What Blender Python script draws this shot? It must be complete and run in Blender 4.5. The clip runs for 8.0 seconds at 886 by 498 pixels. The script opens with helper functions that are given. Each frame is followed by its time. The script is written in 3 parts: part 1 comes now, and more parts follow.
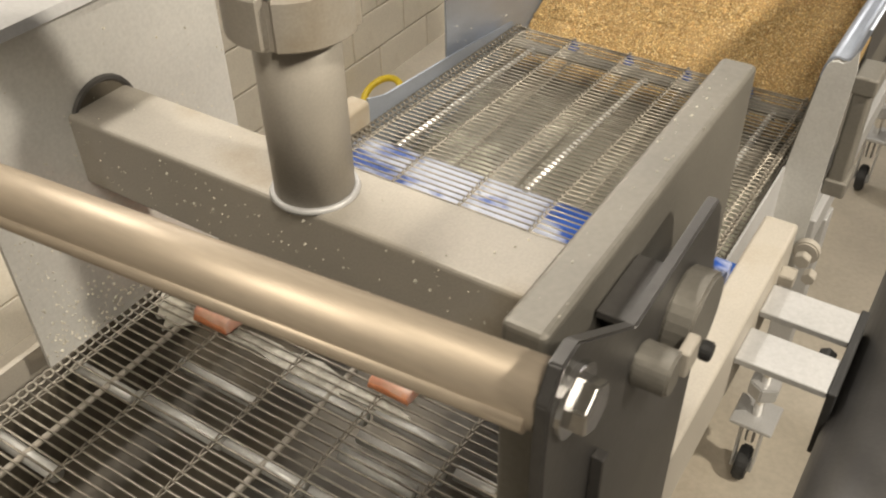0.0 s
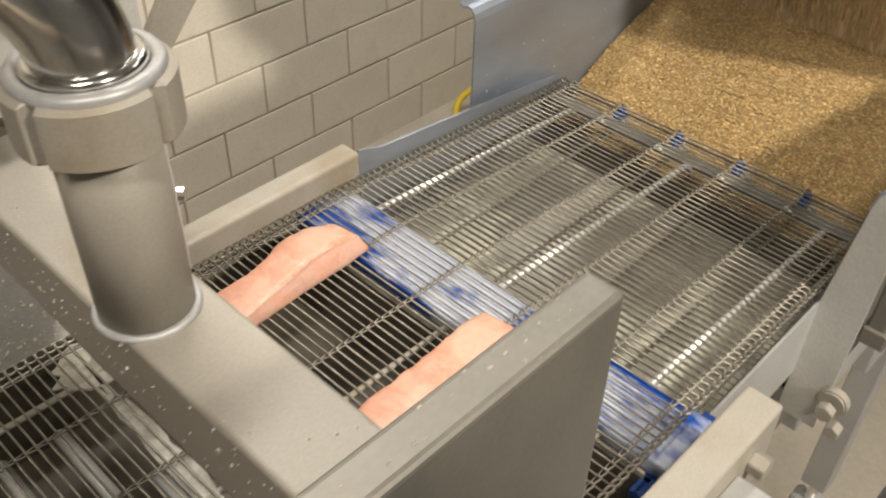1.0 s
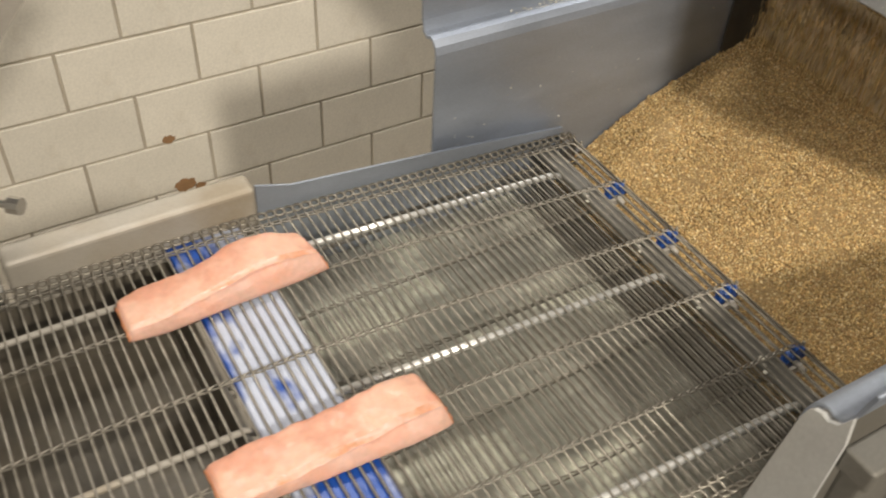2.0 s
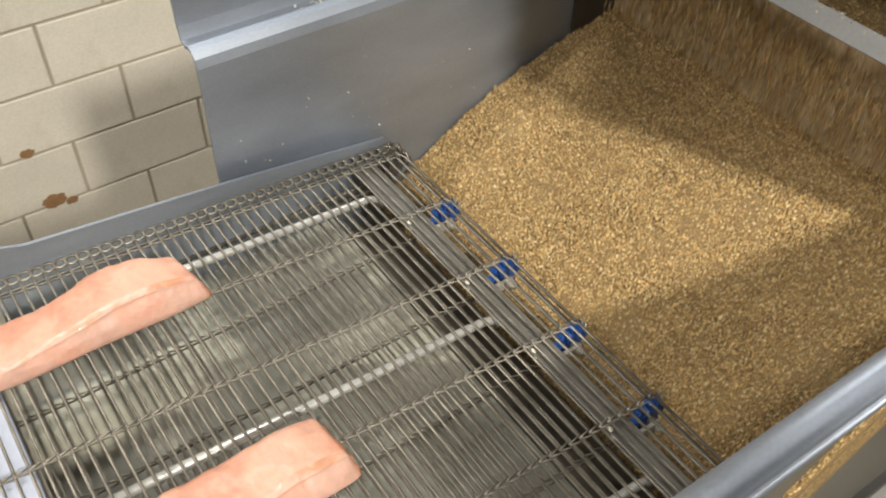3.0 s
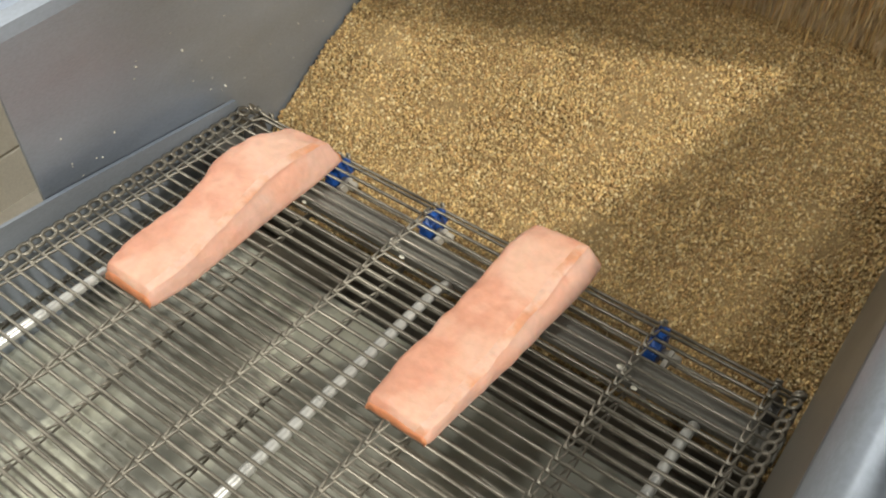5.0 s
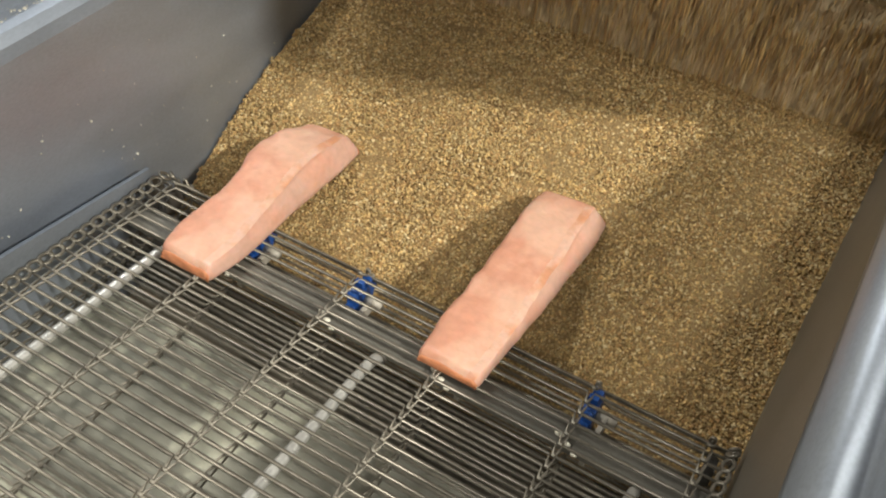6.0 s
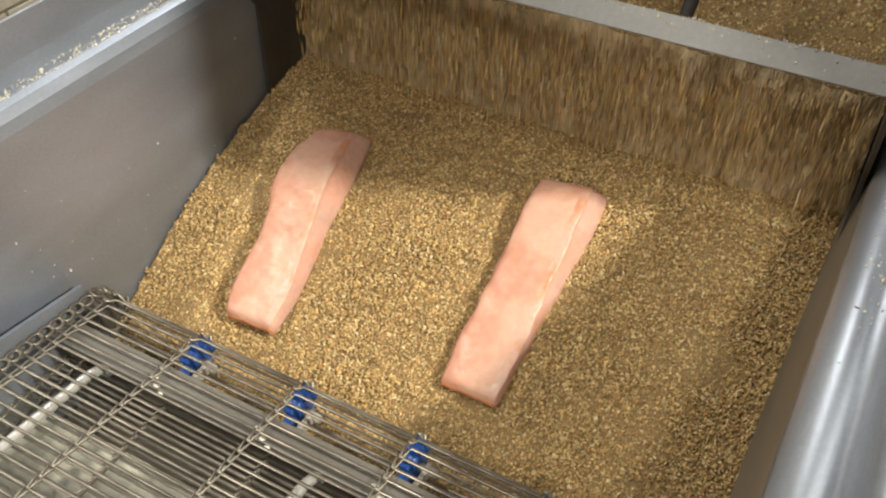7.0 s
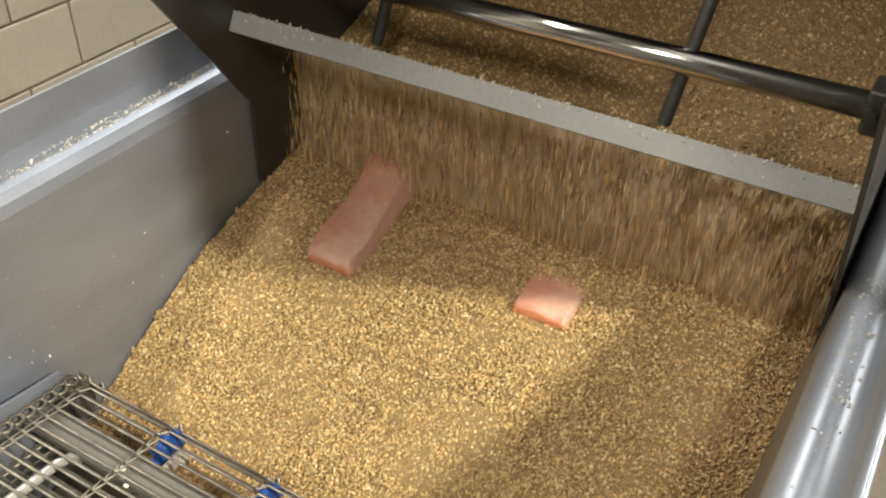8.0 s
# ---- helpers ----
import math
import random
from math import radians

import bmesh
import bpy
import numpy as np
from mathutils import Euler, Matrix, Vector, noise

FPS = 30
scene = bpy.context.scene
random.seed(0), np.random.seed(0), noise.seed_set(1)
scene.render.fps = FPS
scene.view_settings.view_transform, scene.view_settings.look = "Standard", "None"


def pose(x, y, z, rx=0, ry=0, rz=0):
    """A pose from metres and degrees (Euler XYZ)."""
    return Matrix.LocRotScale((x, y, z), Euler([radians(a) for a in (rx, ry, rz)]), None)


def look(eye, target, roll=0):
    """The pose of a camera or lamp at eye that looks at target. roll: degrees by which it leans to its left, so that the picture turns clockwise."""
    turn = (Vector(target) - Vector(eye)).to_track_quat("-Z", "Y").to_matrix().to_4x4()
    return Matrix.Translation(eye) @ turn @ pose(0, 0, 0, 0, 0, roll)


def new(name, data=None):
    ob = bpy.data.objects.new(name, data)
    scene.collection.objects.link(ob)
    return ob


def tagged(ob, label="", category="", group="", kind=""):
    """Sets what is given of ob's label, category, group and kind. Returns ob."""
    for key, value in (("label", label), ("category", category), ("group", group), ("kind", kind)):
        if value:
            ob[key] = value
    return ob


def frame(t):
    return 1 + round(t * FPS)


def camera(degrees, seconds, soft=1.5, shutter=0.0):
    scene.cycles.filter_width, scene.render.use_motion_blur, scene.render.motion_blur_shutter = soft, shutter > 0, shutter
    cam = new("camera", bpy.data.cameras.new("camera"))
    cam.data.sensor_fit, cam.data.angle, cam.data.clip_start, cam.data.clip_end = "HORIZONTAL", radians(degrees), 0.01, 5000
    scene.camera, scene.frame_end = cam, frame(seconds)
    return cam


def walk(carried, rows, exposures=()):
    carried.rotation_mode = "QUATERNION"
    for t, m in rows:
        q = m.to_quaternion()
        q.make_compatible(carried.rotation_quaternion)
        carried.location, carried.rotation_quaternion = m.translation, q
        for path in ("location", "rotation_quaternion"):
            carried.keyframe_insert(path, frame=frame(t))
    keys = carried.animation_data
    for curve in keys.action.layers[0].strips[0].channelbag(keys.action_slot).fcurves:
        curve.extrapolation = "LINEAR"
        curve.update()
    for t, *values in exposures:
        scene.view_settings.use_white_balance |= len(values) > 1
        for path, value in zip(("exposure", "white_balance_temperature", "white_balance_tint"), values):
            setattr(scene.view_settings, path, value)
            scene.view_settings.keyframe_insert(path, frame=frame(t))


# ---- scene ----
cam = camera(51.4, 8.0, 1.95, 0.25)
PATH = [
    (0, (0.529, -1.559, 1.858), (-0.324, -0.27, 0.589), -1.4),
    (0.5, (0.579, -1.462, 1.878), (-0.35, -0.233, 0.611), -0.7),
    (1, (0.568, -1.253, 1.866), (-0.473, -0.138, 0.572), 1.5),
    (1.5, (0.563, -1.035, 1.863), (-0.611, -0.11, 0.533), 2.6),
    (2, (0.597, -0.778, 1.841), (-0.645, 0.001, 0.48), 3.2),
    (2.2, (0.596, -0.668, 1.829), (-0.648, 0.087, 0.457), 3.6),
    (3.3, (0.441, -0.491, 1.716), (-0.614, 0.428, 0.286), 1.0),
    (3.5, (0.392, -0.52, 1.685), (-0.554, 0.505, 0.252), 3.2),
    (4, (0.332, -0.535, 1.632), (-0.496, 0.555, 0.174), 3.8),
    (4.2, (0.315, -0.539, 1.615), (-0.509, 0.548, 0.153), 3.1),
    (5.5, (0.319, -0.472, 1.621), (-0.463, 0.646, 0.159), -0.6),
    (6, (0.282, -0.474, 1.635), (-0.38, 0.766, 0.212), 4.1),
    (6.5, (0.292, -0.452, 1.66), (-0.373, 0.83, 0.276), 3.1),
    (7, (0.313, -0.399, 1.646), (-0.41, 0.906, 0.315), 0.3),
    (7.5, (0.321, -0.388, 1.649), (-0.433, 0.974, 0.394), 0.7),
    (8, (0.345, -0.371, 1.666), (-0.469, 1.005, 0.465), 1.0),
]
walk(cam, [(t, look(eye, target, roll)) for t, eye, target, roll in PATH],
     exposures=[(0, -0.15, 6700, 11), (1, -0.38, 6550, 11), (2, -0.54, 6450, 11), (3.5, -0.43, 6150, 8), (5.5, -0.54, 6150, 6), (6.5, -0.38, 6400, 8), (8, -0.09, 6550, 9)])

# ---- light ----
world = bpy.data.worlds.new("room_air")
scene.world = world
world.use_nodes = True
world.node_tree.nodes["Background"].inputs[0].default_value = (0.9, 0.95, 1.0, 1)
world.node_tree.nodes["Background"].inputs[1].default_value = 0.015


def area_lamp(name, eye, target, sx, sy, watts, colour):
    data = bpy.data.lights.new(name, "AREA")
    data.shape, data.size, data.size_y, data.energy, data.color = "RECTANGLE", sx, sy, watts, colour
    ob = new(name, data)
    ob.matrix_world = look(eye, target)
    return ob


KEY = (3.34, -0.55, 3.92)
spot = bpy.data.lights.new("key_lamp", "SPOT")
spot.energy, spot.color, spot.spot_size, spot.spot_blend, spot.shadow_soft_size = 1120, (1.0, 0.92, 0.78), radians(49), 1.0, 0.14
new("key_lamp", spot).matrix_world = look(KEY, (0.0, 0.18, 1.0))
# Unseen fill lamps, added to brighten block wall, side panel, floor and curtain.
area_lamp("fill_lamp", (1.5, -2.4, 3.9), (1.5, -2.4, 0.0), 0.34, 1.24, 80, (1.0, 0.92, 0.78))
area_lamp("fill_lamp", (-1.15, -0.4, 3.9), (-1.15, -0.4, 0.0), 0.34, 1.24, 58, (1.0, 0.95, 0.86))
area_lamp("fill_lamp", (-1.45, 2.4, 3.9), (-1.45, 2.4, 0.0), 1.2, 0.3, 60, (1.0, 0.97, 0.93))
area_lamp("fill_lamp", (0.9, 2.8, 3.9), (0.9, 2.8, 0.0), 1.2, 0.3, 14, (1.0, 0.93, 0.80))
scene.view_settings.exposure = 0.0

# ---- materials ----


def material(name, colour, rough=0.5, metal=0.0, dark=0.75, scale=12.0, fine=160.0, bump=0.1, depth=0.002, stretch=(1, 1, 1), spread=0.15,
             second=None, second_scale=4.0, second_edge=(0.5, 0.6), island=0.0, object_random=0.0, subsurface=0.0, coat=0.0, palette=None):
    """A surface with broad and fine variation, a second colour in patches, and a fine relief."""
    m = bpy.data.materials.new(name)
    m.use_nodes = True
    nt = m.node_tree
    n, l = nt.nodes, nt.links
    b = n["Principled BSDF"]
    b.inputs["Metallic"].default_value = metal
    b.inputs["Coat Weight"].default_value = coat
    b.inputs["Coat Roughness"].default_value = 0.12
    if subsurface:
        b.inputs["Subsurface Weight"].default_value = subsurface
        b.inputs["Subsurface Radius"].default_value = (0.01, 0.004, 0.002)
    tc = n.new("ShaderNodeTexCoord")
    mp = n.new("ShaderNodeMapping")
    mp.inputs["Scale"].default_value = stretch
    l.new(tc.outputs["Object"], mp.inputs["Vector"])
    broad = n.new("ShaderNodeTexNoise")
    broad.inputs["Scale"].default_value, broad.inputs["Detail"].default_value = scale, 5
    grain = n.new("ShaderNodeTexNoise")
    grain.inputs["Scale"].default_value, grain.inputs["Detail"].default_value = fine, 3
    l.new(mp.outputs[0], broad.inputs["Vector"])
    l.new(mp.outputs[0], grain.inputs["Vector"])
    ramp = n.new("ShaderNodeValToRGB")
    ramp.color_ramp.elements[0].position, ramp.color_ramp.elements[1].position = 0.3, 0.7
    ramp.color_ramp.elements[0].color = (*[c * dark for c in colour], 1)
    ramp.color_ramp.elements[1].color = (*colour, 1)
    l.new(broad.outputs["Fac"], ramp.inputs["Fac"])
    out = ramp.outputs["Color"]
    if second:
        patch = n.new("ShaderNodeTexNoise")
        patch.inputs["Scale"].default_value, patch.inputs["Detail"].default_value = second_scale, 4
        l.new(mp.outputs[0], patch.inputs["Vector"])
        edge = n.new("ShaderNodeMapRange")
        edge.inputs["From Min"].default_value, edge.inputs["From Max"].default_value = second_edge
        l.new(patch.outputs["Fac"], edge.inputs["Value"])
        mix = n.new("ShaderNodeMix")
        mix.data_type = "RGBA"
        l.new(edge.outputs[0], mix.inputs["Factor"])
        l.new(out, mix.inputs["A"])
        mix.inputs["B"].default_value = (*second, 1)
        out = mix.outputs["Result"]
    if palette:
        pick = n.new("ShaderNodeValToRGB")
        pick.color_ramp.interpolation = "CONSTANT"
        while len(pick.color_ramp.elements) < len(palette):
            pick.color_ramp.elements.new(0.5)
        for k, c in enumerate(palette):
            pick.color_ramp.elements[k].position = k / len(palette)
            pick.color_ramp.elements[k].color = (*c, 1)
        per = n.new("ShaderNodeNewGeometry")
        l.new(per.outputs["Random Per Island"], pick.inputs["Fac"])
        blend = n.new("ShaderNodeMix")
        blend.data_type = "RGBA"
        blend.inputs["Factor"].default_value = 0.6
        l.new(out, blend.inputs["A"])
        l.new(pick.outputs["Color"], blend.inputs["B"])
        out = blend.outputs["Result"]
    hs = n.new("ShaderNodeHueSaturation")
    l.new(out, hs.inputs["Color"])
    value = n.new("ShaderNodeMath")
    value.operation = "MULTIPLY_ADD"
    value.inputs[1].default_value, value.inputs[2].default_value = 0.3, 0.85
    l.new(grain.outputs["Fac"], value.inputs[0])
    last = value.outputs[0]
    for amount, kind, socket in ((island, "ShaderNodeNewGeometry", "Random Per Island"), (object_random, "ShaderNodeObjectInfo", "Random")):
        if amount:
            g = n.new(kind)
            r = n.new("ShaderNodeMapRange")
            r.inputs["To Min"].default_value, r.inputs["To Max"].default_value = 1 - amount, 1 + amount
            l.new(g.outputs[socket], r.inputs["Value"])
            mul = n.new("ShaderNodeMath")
            mul.operation = "MULTIPLY"
            l.new(last, mul.inputs[0])
            l.new(r.outputs[0], mul.inputs[1])
            last = mul.outputs[0]
    l.new(last, hs.inputs["Value"])
    l.new(hs.outputs[0], b.inputs["Base Color"])
    rr = n.new("ShaderNodeMapRange")
    rr.inputs["To Min"].default_value, rr.inputs["To Max"].default_value = max(0.02, rough - spread), min(1.0, rough + spread)
    l.new(broad.outputs["Fac"], rr.inputs["Value"])
    l.new(rr.outputs[0], b.inputs["Roughness"])
    if bump:
        bp = n.new("ShaderNodeBump")
        bp.inputs["Strength"].default_value, bp.inputs["Distance"].default_value = bump, depth
        l.new(grain.outputs["Fac"], bp.inputs["Height"])
        l.new(bp.outputs[0], b.inputs["Normal"])
    return m


STEEL = material("blasted_steel", (0.45, 0.415, 0.36), 0.5, 0.18, dark=0.82, scale=7, fine=380, bump=0.12, depth=0.0006, second=(0.33, 0.28, 0.21), second_scale=7,
                 second_edge=(0.56, 0.72))
PANEL = material("brushed_steel_sheet", (0.43, 0.475, 0.56), 0.45, 0.72, dark=0.8, scale=6, fine=220, bump=0.1, depth=0.0006, stretch=(1, 1, 3))
DARKSTEEL = material("dark_grey_steel", (0.15, 0.145, 0.14), 0.42, 0.7, dark=0.6, scale=9, fine=200, bump=0.15, depth=0.001)
CHROME = material("polished_steel", (0.82, 0.81, 0.79), 0.17, 1.0, dark=0.92, scale=20, fine=300, bump=0.02, depth=0.0004, spread=0.05)
TUBE = material("rolled_steel_tube", (0.50, 0.42, 0.325), 0.46, 0.5, dark=0.8, scale=14, fine=300, bump=0.08, depth=0.0005, stretch=(0.15, 1, 1), spread=0.1)
WIRE = material("belt_wire_steel", (0.34, 0.31, 0.26), 0.42, 0.65, dark=0.6, scale=70, fine=400, bump=0.1, depth=0.0004, object_random=0.12)
RAIL = material("wear_rod_steel", (0.78, 0.77, 0.74), 0.3, 0.6, dark=0.85, scale=40, fine=300, bump=0.1, depth=0.0005)
# Worn grey steel; shade on right_wall and end_plate is put into it too.
MID = material("worn_and_shaded_steel", (0.26, 0.245, 0.215), 0.45, 0.5, dark=0.75, scale=9, fine=260, bump=0.12, depth=0.0006)
LIP = material("matt_lip_steel", (0.46, 0.46, 0.455), 0.65, 0.0, dark=0.88, scale=9, fine=220, bump=0.08, depth=0.0005)
# Pale steel; the brightness of lit parts is put into its colour.
RIM = material("pale_lit_steel", (0.66, 0.655, 0.63), 0.42, 0.25, dark=0.88, scale=9, fine=220, bump=0.08, depth=0.0005)
PALE = material("pale_painted_steel", (0.5, 0.5, 0.5), 0.45, 0.3, dark=0.86, scale=8, fine=200, bump=0.08, depth=0.0006)
BLUE = material("blue_plastic", (0.02, 0.085, 0.34), 0.35, 0.0, dark=0.7, scale=20, fine=200, bump=0.1, depth=0.0006)
BLUEFOAM = material("blue_plastic_with_batter", (0.02, 0.09, 0.42), 0.3, 0.0, dark=0.7, scale=18, fine=120, bump=0.3, depth=0.002,
                    second=(0.5, 0.54, 0.66), second_scale=15, second_edge=(0.45, 0.54), stretch=(0.6, 1, 1))
# Milky puddles; the tray's glitter is put into their pale colour too.
TRAY = material("wet_drip_tray", (0.48, 0.47, 0.40), 0.25, 0.15, dark=0.5, scale=9, fine=60, bump=0.3, depth=0.003,
                second=(0.68, 0.67, 0.55), second_scale=9, second_edge=(0.52, 0.56), stretch=(1, 0.5, 1))
# Dark tank brown, also used as painted shade in beam hole and tray gap.
TANK_AND_SHADE = material("dark_tank_and_shade", (0.15, 0.13, 0.10), 0.4, 0.0, dark=0.4, scale=12, fine=60, bump=0.4, depth=0.003)
BLOCK = material("painted_block", (0.82, 0.765, 0.66), 0.6, 0.0, dark=0.9, scale=5, fine=140, bump=0.35, depth=0.002, object_random=0.05,
                 second=(0.50, 0.39, 0.25), second_scale=2.6, second_edge=(0.54, 0.74))
MORTAR = material("painted_mortar", (0.56, 0.50, 0.41), 0.8, 0.0, dark=0.8, scale=6, fine=200, bump=0.4, depth=0.002)
FLOOR = material("worn_concrete", (0.50, 0.45, 0.37), 0.5, 0.0, dark=0.75, scale=2.2, fine=60, bump=0.3, depth=0.003, second=(0.36, 0.31, 0.24), second_scale=1.5,
                 second_edge=(0.55, 0.75))
PLASTER = material("painted_plaster", (0.36, 0.36, 0.36), 0.7, 0.0, dark=0.9, scale=2, fine=90, bump=0.2, depth=0.002)
CRUMB = material("toasted_crumb", (0.64, 0.475, 0.235), 0.75, 0.0, dark=0.76, scale=30, fine=500, bump=0.2, depth=0.001, island=0.3,
                 palette=((0.80, 0.62, 0.31), (0.60, 0.42, 0.16), (0.24, 0.11, 0.035), (0.70, 0.52, 0.24), (0.47, 0.25, 0.08), (0.84, 0.70, 0.42),
                          (0.56, 0.37, 0.13), (0.34, 0.17, 0.055), (0.66, 0.46, 0.19)))
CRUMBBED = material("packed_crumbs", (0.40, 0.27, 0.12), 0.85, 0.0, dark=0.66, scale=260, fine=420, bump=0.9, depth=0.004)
CURTAIN = material("streaming_crumbs", (0.78, 0.61, 0.375), 0.9, 0.0, dark=0.5, scale=90, fine=300, bump=0.8, depth=0.006, stretch=(1, 1, 0.22), second=(0.50, 0.375, 0.205), second_scale=70,
                   second_edge=(0.5, 0.7))
SALMON = material("raw_salmon", (0.72, 0.355, 0.245), 0.48, 0.0, dark=0.88, scale=22, fine=120, bump=0.4, depth=0.002, second=(0.74, 0.45, 0.335), second_scale=16,
                  second_edge=(0.45, 0.62), subsurface=0.25, coat=0.08, spread=0.16)
BELLY = material("salmon_belly", (0.71, 0.43, 0.34), 0.45, 0.0, dark=0.86, scale=24, fine=140, bump=0.4, depth=0.0016, second=(0.70, 0.36, 0.26), second_scale=20,
                 second_edge=(0.5, 0.7), subsurface=0.25, coat=0.08, spread=0.15)
RIDGE = material("salmon_ridge", (0.72, 0.35, 0.21), 0.4, 0.0, dark=0.82, scale=40, fine=150, bump=0.5, depth=0.002, second=(0.72, 0.46, 0.36), second_scale=26, second_edge=(0.45, 0.58),
                 subsurface=0.25, coat=0.15)
CUT = material("salmon_cut_end", (0.68, 0.27, 0.13), 0.4, 0.0, dark=0.8, scale=40, fine=160, bump=0.4, depth=0.0015, subsurface=0.2, coat=0.15)
RUBBER = material("black_rubber", (0.03, 0.03, 0.03), 0.6, 0.0, dark=0.6, scale=30, fine=200, bump=0.2, depth=0.001)
FLECK = material("pale_flecks", (0.76, 0.72, 0.62), 0.8, 0.0, dark=0.8, scale=30, fine=300, bump=0.1, island=0.3)
RUST = material("dried_brown_splash", (0.36, 0.20, 0.09), 0.7, 0.0, dark=0.7, scale=30, fine=200, bump=0.2)
BATTER = material("milky_batter", (0.62, 0.60, 0.53), 0.14, 0.0, dark=0.7, scale=40, fine=160, bump=0.6, depth=0.003, second=(0.36, 0.34, 0.29), second_scale=30, second_edge=(0.48, 0.62))
YELLOW = material("yellow_hose", (0.75, 0.55, 0.03), 0.4, 0.0, dark=0.8, scale=20, fine=100, bump=0.1)
GLOW = bpy.data.materials.new("fill_lamp_glow")
GLOW.use_nodes = True
GLOW.node_tree.nodes["Principled BSDF"].inputs["Emission Color"].default_value = (1, 0.96, 0.88, 1)
GLOW.node_tree.nodes["Principled BSDF"].inputs["Emission Strength"].default_value = 6.0

# ---- building helpers ----


def part(name, bm, mat, parent=None, label="", smooth=False):
    """Links a bmesh (or mesh) as one object under a thing."""
    if isinstance(bm, bmesh.types.BMesh):
        me = bpy.data.meshes.new(name)
        bmesh.ops.recalc_face_normals(bm, faces=bm.faces)
        bm.to_mesh(me)
        bm.free()
    else:
        me = bm
    if not me.materials:
        me.materials.append(mat)
    if smooth:
        me.polygons.foreach_set("use_smooth", [True] * len(me.polygons))
    ob = new(name, me)
    ob.parent = parent
    if label:
        ob["label"] = label
    return ob


def thing(name, label, category, group="", kind=""):
    return tagged(new(name), label, category, group, kind)


def join(*bms):
    out = bmesh.new()
    for b in bms:
        me = bpy.data.meshes.new("tmp")
        b.to_mesh(me)
        out.from_mesh(me)
        bpy.data.meshes.remove(me)
        b.free()
    return out


def box(x0, x1, y0, y1, z0, z1, bevel=0.0):
    bm = bmesh.new()
    bmesh.ops.create_cube(bm, size=1)
    bm.transform(Matrix.Translation(((x0 + x1) / 2, (y0 + y1) / 2, (z0 + z1) / 2)) @ Matrix.Diagonal((x1 - x0, y1 - y0, z1 - z0, 1)))
    if bevel:
        bmesh.ops.bevel(bm, geom=bm.edges[:], offset=bevel, segments=3, affect="EDGES", profile=0.5)
    return bm


def rod(a, b, r, sides=20, r2=None, bevel=0.0):
    a, b = Vector(a), Vector(b)
    bm = bmesh.new()
    bmesh.ops.create_cone(bm, cap_ends=True, segments=sides, radius1=r, radius2=r if r2 is None else r2, depth=(b - a).length)
    if bevel:
        bmesh.ops.bevel(bm, geom=[e for e in bm.edges if len(e.link_faces) == 2 and e.calc_face_angle(0) > 0.9], offset=bevel, segments=2, affect="EDGES")
    bm.transform(Matrix.Translation((a + b) / 2) @ (b - a).to_track_quat("Z", "Y").to_matrix().to_4x4())
    return bm


def tube(points, r, sides=8, closed=False):
    """A round bar along a line of points."""
    bm = bmesh.new()
    pts = [Vector(p) for p in points]
    rings = []
    s = None
    for i, p in enumerate(pts):
        q0 = pts[i - 1] if (i or closed) else p
        q1 = pts[(i + 1) % len(pts)] if (i + 1 < len(pts) or closed) else p
        d = (q1 - q0).normalized()
        if s is None:
            s = d.orthogonal().normalized()
        s = (s - d * s.dot(d)).normalized()
        u = s.cross(d).normalized()
        rings.append([bm.verts.new(p + r * (math.cos(k * math.tau / sides) * s + math.sin(k * math.tau / sides) * u)) for k in range(sides)])
    n = len(rings)
    for i in range(n if closed else n - 1):
        a, b = rings[i], rings[(i + 1) % n]
        for k in range(sides):
            bm.faces.new((a[k], a[(k + 1) % sides], b[(k + 1) % sides], b[k]))
    if not closed:
        bm.faces.new(rings[0][::-1])
        bm.faces.new(rings[-1])
    return bm


def sheet(profile, y0, y1, thick):
    """A bent sheet: a line of (x, z) drawn along y, with thickness."""
    bm = bmesh.new()
    n = len(profile)
    offs = []
    for i in range(n):
        a = Vector(profile[max(0, i - 1)])
        b = Vector(profile[min(n - 1, i + 1)])
        d = (b - a).normalized()
        offs.append(Vector(profile[i]) + Vector((-d.y, d.x)) * thick)
    loop = [Vector(p) for p in profile] + offs[::-1]
    f0 = [bm.verts.new((p.x, y0, p.y)) for p in loop]
    f1 = [bm.verts.new((p.x, y1, p.y)) for p in loop]
    m = len(loop)
    for i in range(m):
        bm.faces.new((f0[i], f0[(i + 1) % m], f1[(i + 1) % m], f1[i]))
    for i in range(n - 1):
        bm.faces.new((f0[i], f0[i + 1], f0[m - 2 - i], f0[m - 1 - i]))
        bm.faces.new((f1[i], f1[m - 1 - i], f1[m - 2 - i], f1[i + 1]))
    return bm


def plate(outline, x0, x1, bevel=0.0):
    """A flat plate of (y, z) corners between two x."""
    bm = bmesh.new()
    f = bm.faces.new([bm.verts.new((x0, y, z)) for y, z in outline])
    r = bmesh.ops.extrude_face_region(bm, geom=[f])
    bmesh.ops.translate(bm, verts=[v for v in r["geom"] if isinstance(v, bmesh.types.BMVert)], vec=(x1 - x0, 0, 0))
    if bevel:
        bmesh.ops.bevel(bm, geom=[e for e in bm.edges if len(e.link_faces) == 2], offset=bevel, segments=2, affect="EDGES")
    return bm


def hexhead(centre, axis, r, h):
    c, a = Vector(centre), Vector(axis).normalized()
    return rod(c, c + a * h, r, 6, bevel=r * 0.08)


